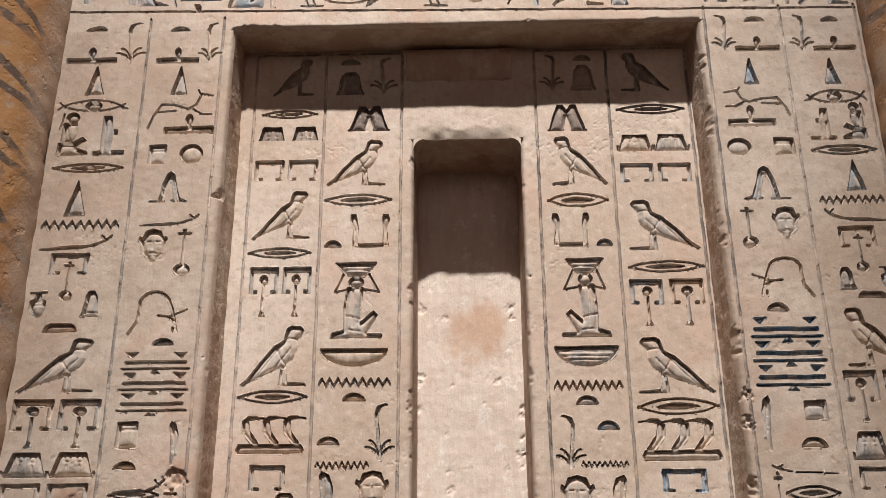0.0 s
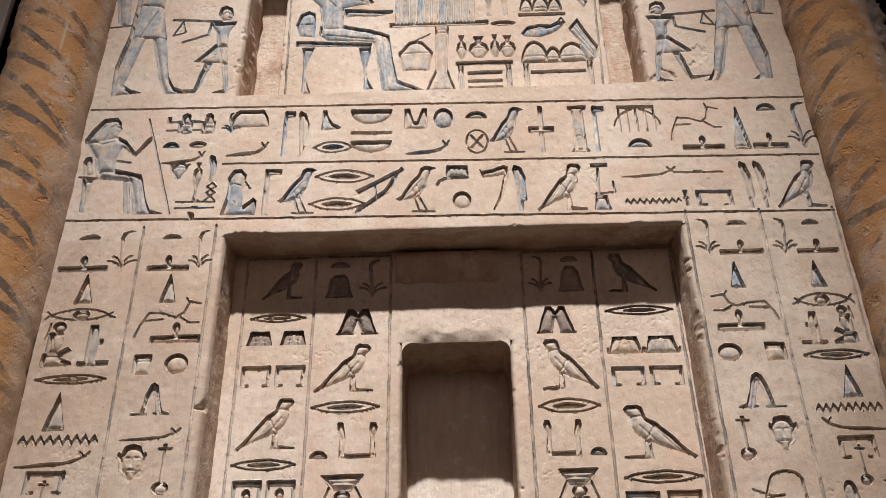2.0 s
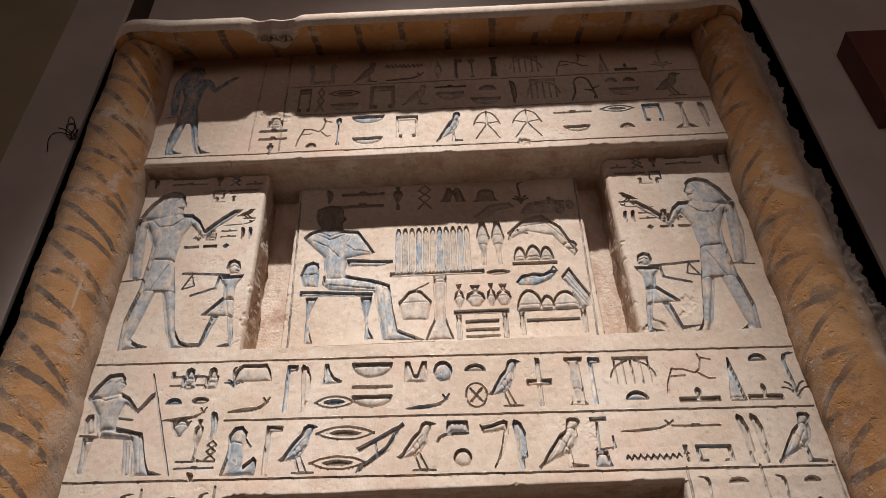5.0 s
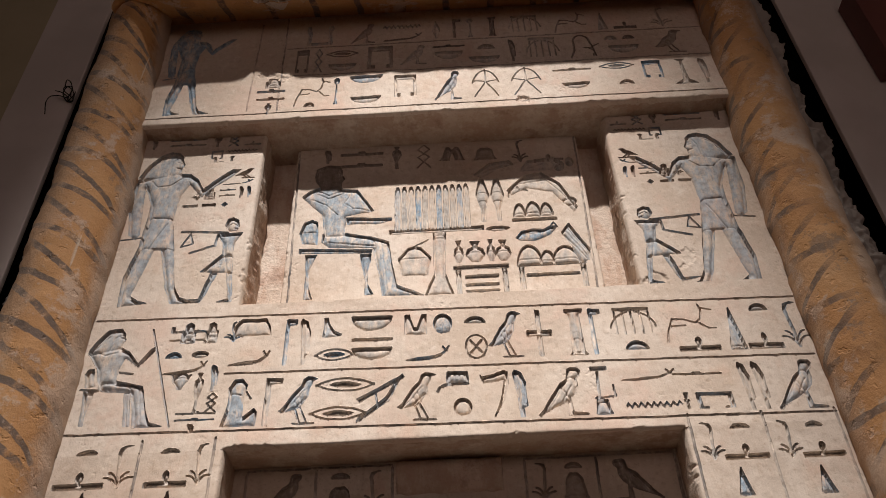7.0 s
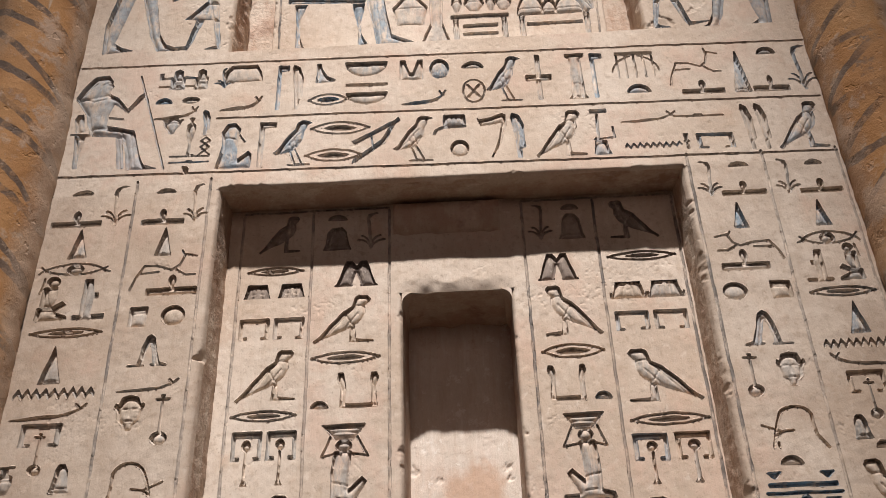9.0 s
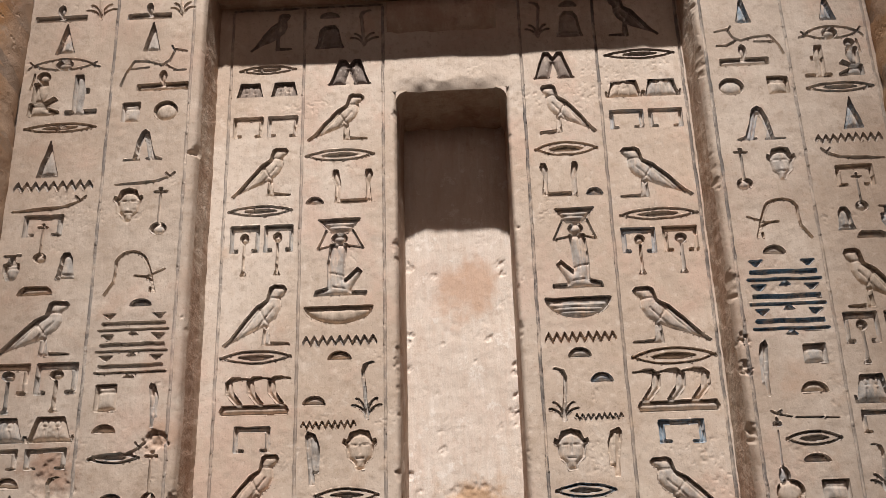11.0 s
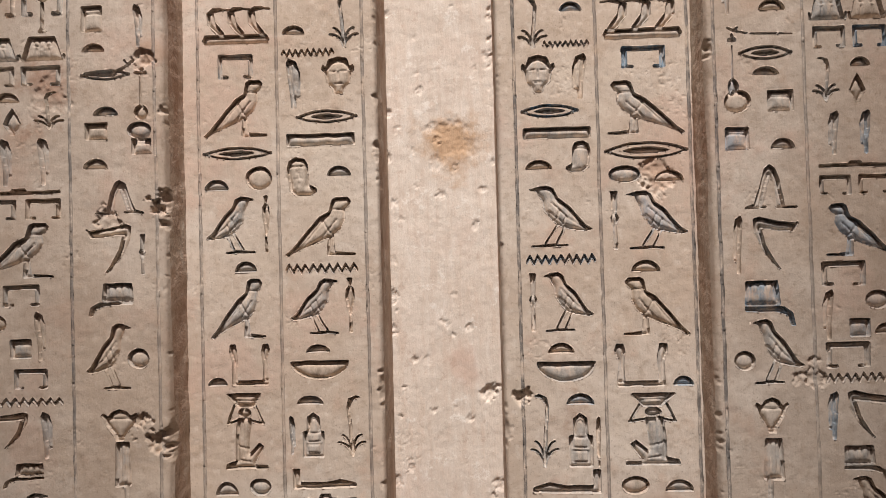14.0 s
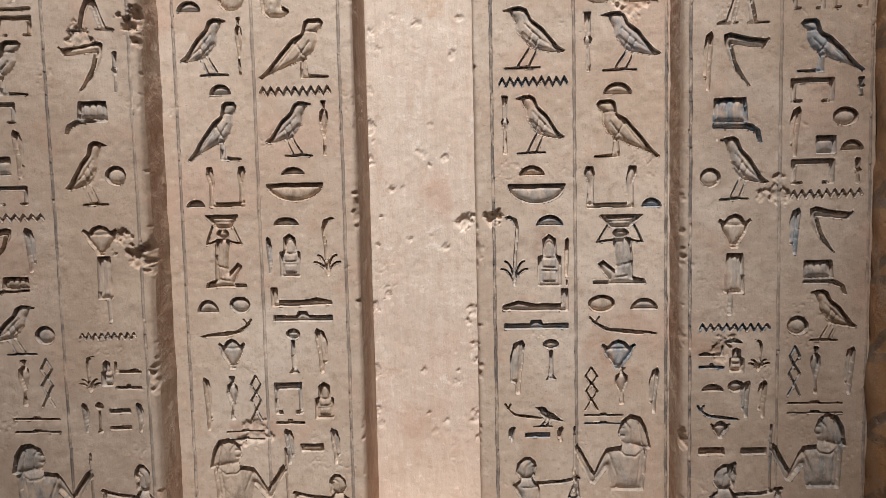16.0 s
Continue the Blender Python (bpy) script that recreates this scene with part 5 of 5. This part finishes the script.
for x in (0.092, 0.130):
    pn.carve("tall_vase_relief", [[(.34, 0), (.66, 0), (.7, .3), (1, .62), (.8, .86), (.7, 1), (.3, 1), (.2, .86), (0, .62), (.3, .3)]], [], [[(.1, .7), (.9, .7)], [(.2, .5), (.8, .5)]], (x, x + 0.036, 3.182, 3.33), GREY)
pn.carve("joint_relief", [[(0, .2), (.4, .9), (.9, 1), (1, .7), (.6, .5), (.2, .0)]], [], [[(.2, .3), (.8, .8)]], (0.09, 0.200, 3.335, 3.395), GREY)
pn.carve("rib_relief", [[(0, .1), (.2, .8), (.8, 1), (1, .5), (.7, .1)]], [], [[(.2, .3), (.8, .8)], [(.1, .5), (.6, .9)]], (0.21, 0.325, 3.345, 3.40), GREY)
for x, z, w, h in ((0.300, 3.345, 0.030, 0.04), (0.333, 3.36, 0.022, 0.035), (0.310, 3.225, 0.035, 0.03)):
    pn.carve("round_loaf_relief", [disc(.5, .5, .5, .5)], [], [], (x, x + w, z, z + h), GREY)
pn.carve("flat_dish_relief", [disc(.5, .5, .5, .5)], [], [], (0.112, 0.172, 3.150, 3.168), GREY)
pn.build(door, "carved offering table panel with a seated figure")
reveal(pn, "L", APB + 0.006, "panel_side", BROKEN, door, 6)
reveal(pn, "R", APB + 0.006, "panel_side", BROKEN, door, 6)
# sill of both slits
slab("aperture_sill", -0.446, -0.370, 0.002, APB + 0.01, 2.90, 2.922, BROKEN, 0.004, door)
slab("aperture_sill", 0.368, 0.436, 0.002, APB + 0.01, 2.90, 2.922, BROKEN, 0.004, door)
xs = np.linspace(-0.372, 0.370, 180)
rim = wear(xs, xs * 0 + 2.93, 0 * xs, 0.8)
strip("panel_sill", np.stack([xs, 0.002 + rim, 2.918 + 0 * xs], 1), np.stack([xs, PN + 0.004 + 0 * xs, 2.932 + 0 * xs], 1), 8, STONE, door, 0.003)

# ---- upper lintel and cavetto cornice ----
LY = -0.052
li = Panel("upper_lintel", -0.800, 0.795, 3.474, 3.945, LY, broken="B", size=0.8)
for z in (3.502, 3.652, 3.775):
    li.line(-0.79 if z < 3.6 else -0.41, z, 0.772, z, 4.5, 0.004)
li.line(-0.415, 3.51, -0.418, 3.93, 3.5)
LROW = """
3640 3510 bolt:325-402:55-70 bolt:325-402:30-45 vase:350-372:n10-25 box:345-385:72-110
3640 3510 skin:430-520:10-95 mace:530-548:10-95 loaf:455-485:5-20
3638 3605 bowl:572-664
3550 3522 bowl:578-660
3636 3516 pr:694-754:20-95 bird:800-875 star:898-980 star:1002-1092
3622 3606 bolt:1121-1225
3560 3534 bowl:1140-1215
3634 3606 mouth:1250-1339
3560 3540 loaf:1290-1330
3634 3530 pr:1361-1412:30-100 table:1434-1500 reed:1510-1532
"""
LTOP = """
3765 3664 pr:420-455 twist:470-495 mouth:505-590:60-90 bowl:510-590:0-30 pr:620-690 bird:710-785:10-95
3765 3664 bolt:800-890:75-90 bowl:805-885:25-60 loaf:925-975:60-85 bowl:900-985:0-30 reed:1010-1030 fringe:1060-1150 arch:1180-1260 loaf:1280-1315:70-90 loaf:1330-1365:70-90 bowl:1285-1370:10-45 chick:1410-1500
3875 3785 ka:440-520 bird:570-640:0-100 water:660-770:60-90 viper:660-770:5-35 drop:800-825 flag:860-885 mace:900-920 pillar:960-985 fringe:1020-1110 skin:1150-1240 di:1270-1300 altar:1315-1380:0-40 sut:1420-1480
"""
spread(li, LROW, UPPER, -0.800)
spread(li, LTOP, (BROWN_BLACK, GREY), -0.800)
standing_man(li, -0.745, -0.560, 3.512, 3.895)
li.line(-0.495, 3.515, -0.49, 3.90, 4)
li.chip(-0.435, 3.665, 0.035, 0.004, 98)
li.chip(0.235, 3.505, 0.015, 0.004, 99)
li.build(door, "carved upper lintel with three rows of signs")
reveal(li, "B", 0.13, "soffit", BROKEN, door, 16)


def swept(name, path, ring, mat, parent, label="", lump=0.004, seed=3):
    """A ring of (out, forward) points carried along a path of (place, out direction, length so far); UV: share of the girth, length."""
    verts, uv = [], []
    girth = np.concatenate([[0], np.cumsum([math.dist(a, b) for a, b in zip(ring, ring[1:])])])
    for p, out, s in path:
        for k, (a, b) in enumerate(ring):
            w = lump * (float(vnoise(s, girth[k], 16, seed)) - 0.5) + 0.5 * lump * (float(vnoise(s, girth[k], 50, seed + 1)) - 0.5)
            verts.append((p[0] + out[0] * (a + w), p[1] + b - w, p[2] + out[2] * (a + w)))
            uv.append((girth[k], s))
    f = grid_faces(len(path), len(ring))
    return mesh_object(name, verts, f, mat, parent, label, uv=uv)


def roll(x, radius, sign, z0, z1, mat, label, seed):
    ring = [(radius + radius * math.cos(radians(a)) * -1 - 0.002, -radius * 1.12 * math.sin(radians(a))) for a in np.linspace(-12, 168, 26)]
    path = [((x, -0.012 - 0.085 * max(0, (z - 3.3) / (z1 - 3.3)) ** 1.6, z), (sign * (1 - 0.28 * max(0, (z - 3.4) / (z1 - 3.4)) ** 1.4), 0, 0), z) for z in np.linspace(z0, z1, 380)]
    return swept("torus_roll", path, ring, mat, door, label, 0.007, seed)


roll(-0.762, 0.0945, -1, 0.0, 3.925, OCHRE_L, "ochre roll moulding with dark binding bands", 3)
roll(0.757, 0.0835, 1, 0.0, 3.925, OCHRE_R, "ochre roll moulding with dark chevron bands", 7)
# top moulding: a hollow under a rounded lip, returning down over both rolls
lip = [(LY, 3.925), (-0.075, 3.918), (-0.11, 3.892), (-0.145, 3.868), (-0.178, 3.852), (-0.203, 3.848), (-0.216, 3.858), (-0.219, 3.874), (-0.212, 3.893),
       (-0.19, 3.914), (-0.15, 3.932), (-0.08, 3.945), (0.15, 3.955)]


ENDS = (-0.872, 0.852)


def lip_point(x, k):
    """A place on the moulding's profile k at x, with its broken patch and rounded ends."""
    i = min(int(k), len(lip) - 2)
    y, z = (a + (b - a) * (k - i) for a, b in zip(lip[i], lip[i + 1]))
    end = min(x - ENDS[0], ENDS[1] - x)
    turn = min(1, max(0, 1 - end / 0.05))
    droop = 0.035 * (1 - math.sqrt(max(0, 1 - turn * turn)))
    broke = 0.030 * min(1, 2 * max(0, 1 - abs(x + 0.44) / 0.085)) * (0.7 + 0.6 * float(vnoise(x, 1, 45, 51)))
    back = broke * (1 if 4 <= k < 6.5 else 0.45 if 6.5 <= k <= 9 else 0)
    w = 0.003 * (float(vnoise(x, y + z, 25, 53)) - 0.5) + 0.003 * (float(vnoise(x, y + z, 80, 54)) - 0.5)
    fore = -0.008 * min(1, max(0, (abs(x) - 0.72) / 0.06)) * (1 if k > 2 else 0)
    return x, y + w + back + fore + 0.6 * droop, z + w - droop + (0.3 * back if k < 8 else 0)


def moulding(name, first, last, mat, label):
    xs = np.linspace(*ENDS, 440)
    verts = [lip_point(x, k) for x in xs for k in range(first, last)]
    uv = [(k * 0.01, x) for x in xs for k in range(first, last)]
    return mesh_object(name, verts, grid_faces(len(xs), last - first), mat, door, label, uv=uv)


def spall_scar():
    """Rough pale scar where a piece of the lip has broken out of the hollow."""
    verts = []
    for i in range(60):
        for j in range(30):
            k = 6 - 4.4 * j / 29
            half = 0.080 * (1 - j / 29) ** 0.8 * (0.85 + 0.3 * float(vnoise(j * 0.1, i / 59 > 0.5, 9, 57))) + 0.003
            x = -0.44 + 0.012 * j / 29 + half * (2 * i / 59 - 1)
            _, y, z = lip_point(x, k)
            w = 0.003 * (float(vnoise(x, k * 0.015, 90, 55)) - 0.5) + 0.002 * (float(vnoise(x, k * 0.015, 240, 56)) - 0.5)
            rim = 0.004 * math.sin(math.pi * i / 59)
            verts.append((x, y - 0.003 - rim + w, z - 0.003 - rim + w))
    mesh_object("spall_scar", verts, grid_faces(60, 30), STONE, door, "rough pale break in the cornice")


moulding("cornice_hollow", 0, 6, OCHRE_T, "ochre hollow moulding with dark vertical bands")
spall_scar()
moulding("cornice_lip", 5, len(lip), STONE, "pale chipped stone lip of the cornice")


def fillet(x, side):
    """A rounded upper corner of the niche."""
    r, n = 0.022, 8
    ring = [(x, 2.378)] + [(x + side * r * (1 - math.sin(radians(a))), 2.376 - r * (1 - math.cos(radians(a)))) for a in np.linspace(0, 90, n + 1)]
    bm = bmesh.new()
    a = [bm.verts.new((u, IN + 0.003, v)) for u, v in ring]
    c = [bm.verts.new((u, NICHE + 0.004, v)) for u, v in ring]
    bm.faces.new(a)
    for i in range(len(ring)):
        k = (i + 1) % len(ring)
        bm.faces.new((a[i], c[i], c[k], a[k]))
    bmesh.ops.recalc_face_normals(bm, faces=bm.faces[:])
    me = bpy.data.meshes.new("niche_corner")
    bm.to_mesh(me)
    bm.free()
    me.materials.append(STONE)
    new("niche_corner", me).parent = door


fillet(-0.0905, 1)
fillet(0.1185, -1)

# plinth below the carved faces
slab("plinth", -0.775, 0.775, 0.0, 0.3, 0.0, Z_LOW, STONE, 0.01, door)
slab("core", -0.86, 0.84, 0.30, 0.55, 0.0, 3.93, STONE, 0.01, door)

# ---- near-black slabs painting shade into the gaps, crumbled edge and museum boards ----
tagged(slab("gap_shade_west", -1.13, -0.93, 0.12, 0.6, 0.0, 4.4, DARK, 0), kind="structure")
tagged(slab("gap_shade_east", 0.92, 1.3, 0.12, 0.6, 0.0, 4.4, DARK, 0), kind="structure")
tagged(slab("board_west", -1.172, -0.990, -0.03, -0.014, 0.0, 7.0, BOARD, 0.004), kind="structure")
tagged(slab("board_east", 0.988, 2.4, -0.06, -0.044, 0.0, 7.0, BOARD, 0.004), kind="structure")
tagged(slab("board_top", -0.996, 0.988, 0.10, 0.20, 4.02, 7.0, BOARD, 0.004), kind="structure")
tagged(slab("wall_side_west", -3.5, -1.13, 0.06, 0.25, 0.0, 4.51, OLIVE, 0), kind="structure")


def crumbled(x0, x1, z0, z1, seed):
    """A ragged strip of broken mortar between the roll and the gap."""
    nx, nz = 16, 1100
    X, Z = np.meshgrid(np.linspace(x0, x1, nx), np.linspace(z0, z1, nz))
    k = (X - x0) / (x1 - x0)
    edge = x0 + (x1 - x0) * k * (0.40 + 0.22 * vnoise(Z * 0, Z, 7, seed) + 0.20 * vnoise(Z * 0, Z, 26, seed + 1) + 0.09 * vnoise(Z * 0, Z, 110, seed + 2))
    Y = -0.046 + 0.025 * k + 0.024 * (vnoise(X, Z, 30, seed + 3) - 0.5) + 0.012 * (vnoise(X, Z, 110, seed + 4) - 0.5)
    return mesh_object("crumbled_edge", np.stack([edge, Y, Z], -1).reshape(-1, 3), grid_faces(nz, nx), CRUMBLE, door, "crumbling grey mortar edge")


crumbled(0.900, 0.998, 0.2, 4.0, 61)
crumbled(-0.932, -0.975, 0.2, 4.0, 71)

# dark red display board on the neighbouring wall
sign_board = tagged(slab("display_board", 1.145, 1.635, -0.14, -0.062, 3.48, 3.80, MAROON, 0.004), "dark maroon display board mounted on the grey wall", "board")


def cable():
    """A tangle of thin black wire left on the board beside the roll."""
    curve = bpy.data.curves.new("loose_wire", "CURVE")
    curve.dimensions, curve.bevel_depth, curve.bevel_resolution = "3D", 0.0014, 2
    cx, cz = -1.000, 3.627
    knot = [(0.0, -0.01), (0.016, 0.006), (-0.008, 0.018), (0.012, -0.014), (-0.012, 0.002), (0.010, 0.020), (0.004, -0.012), (0.02, 0.012)]
    for run in (knot, [(0.0, 0.0), (-0.03, 0.0), (-0.042, -0.03), (-0.05, -0.062)], [(0.0, 0.01), (0.004, 0.035), (-0.006, 0.05), (-0.026, 0.054)], [(0.0, 0.0), (-0.018, 0.012), (-0.03, 0.006)]):
        spline = curve.splines.new("BEZIER")
        spline.bezier_points.add(len(run) - 1)
        for i, (point, (x, z)) in enumerate(zip(spline.bezier_points, run)):
            point.co = (cx + x, -0.037 - 0.012 * (i % 3), cz + z)
            point.handle_left_type, point.handle_right_type = "AUTO", "AUTO"
    shape = new("loose_wire", curve)
    me = bpy.data.meshes.new_from_object(shape.evaluated_get(bpy.context.evaluated_depsgraph_get()))
    bpy.data.objects.remove(shape)
    me.materials.clear()
    me.materials.append(DARK)
    return tagged(new("loose_wire", me), "thin black wire tangle stuck on the grey board", "wire")


cable()
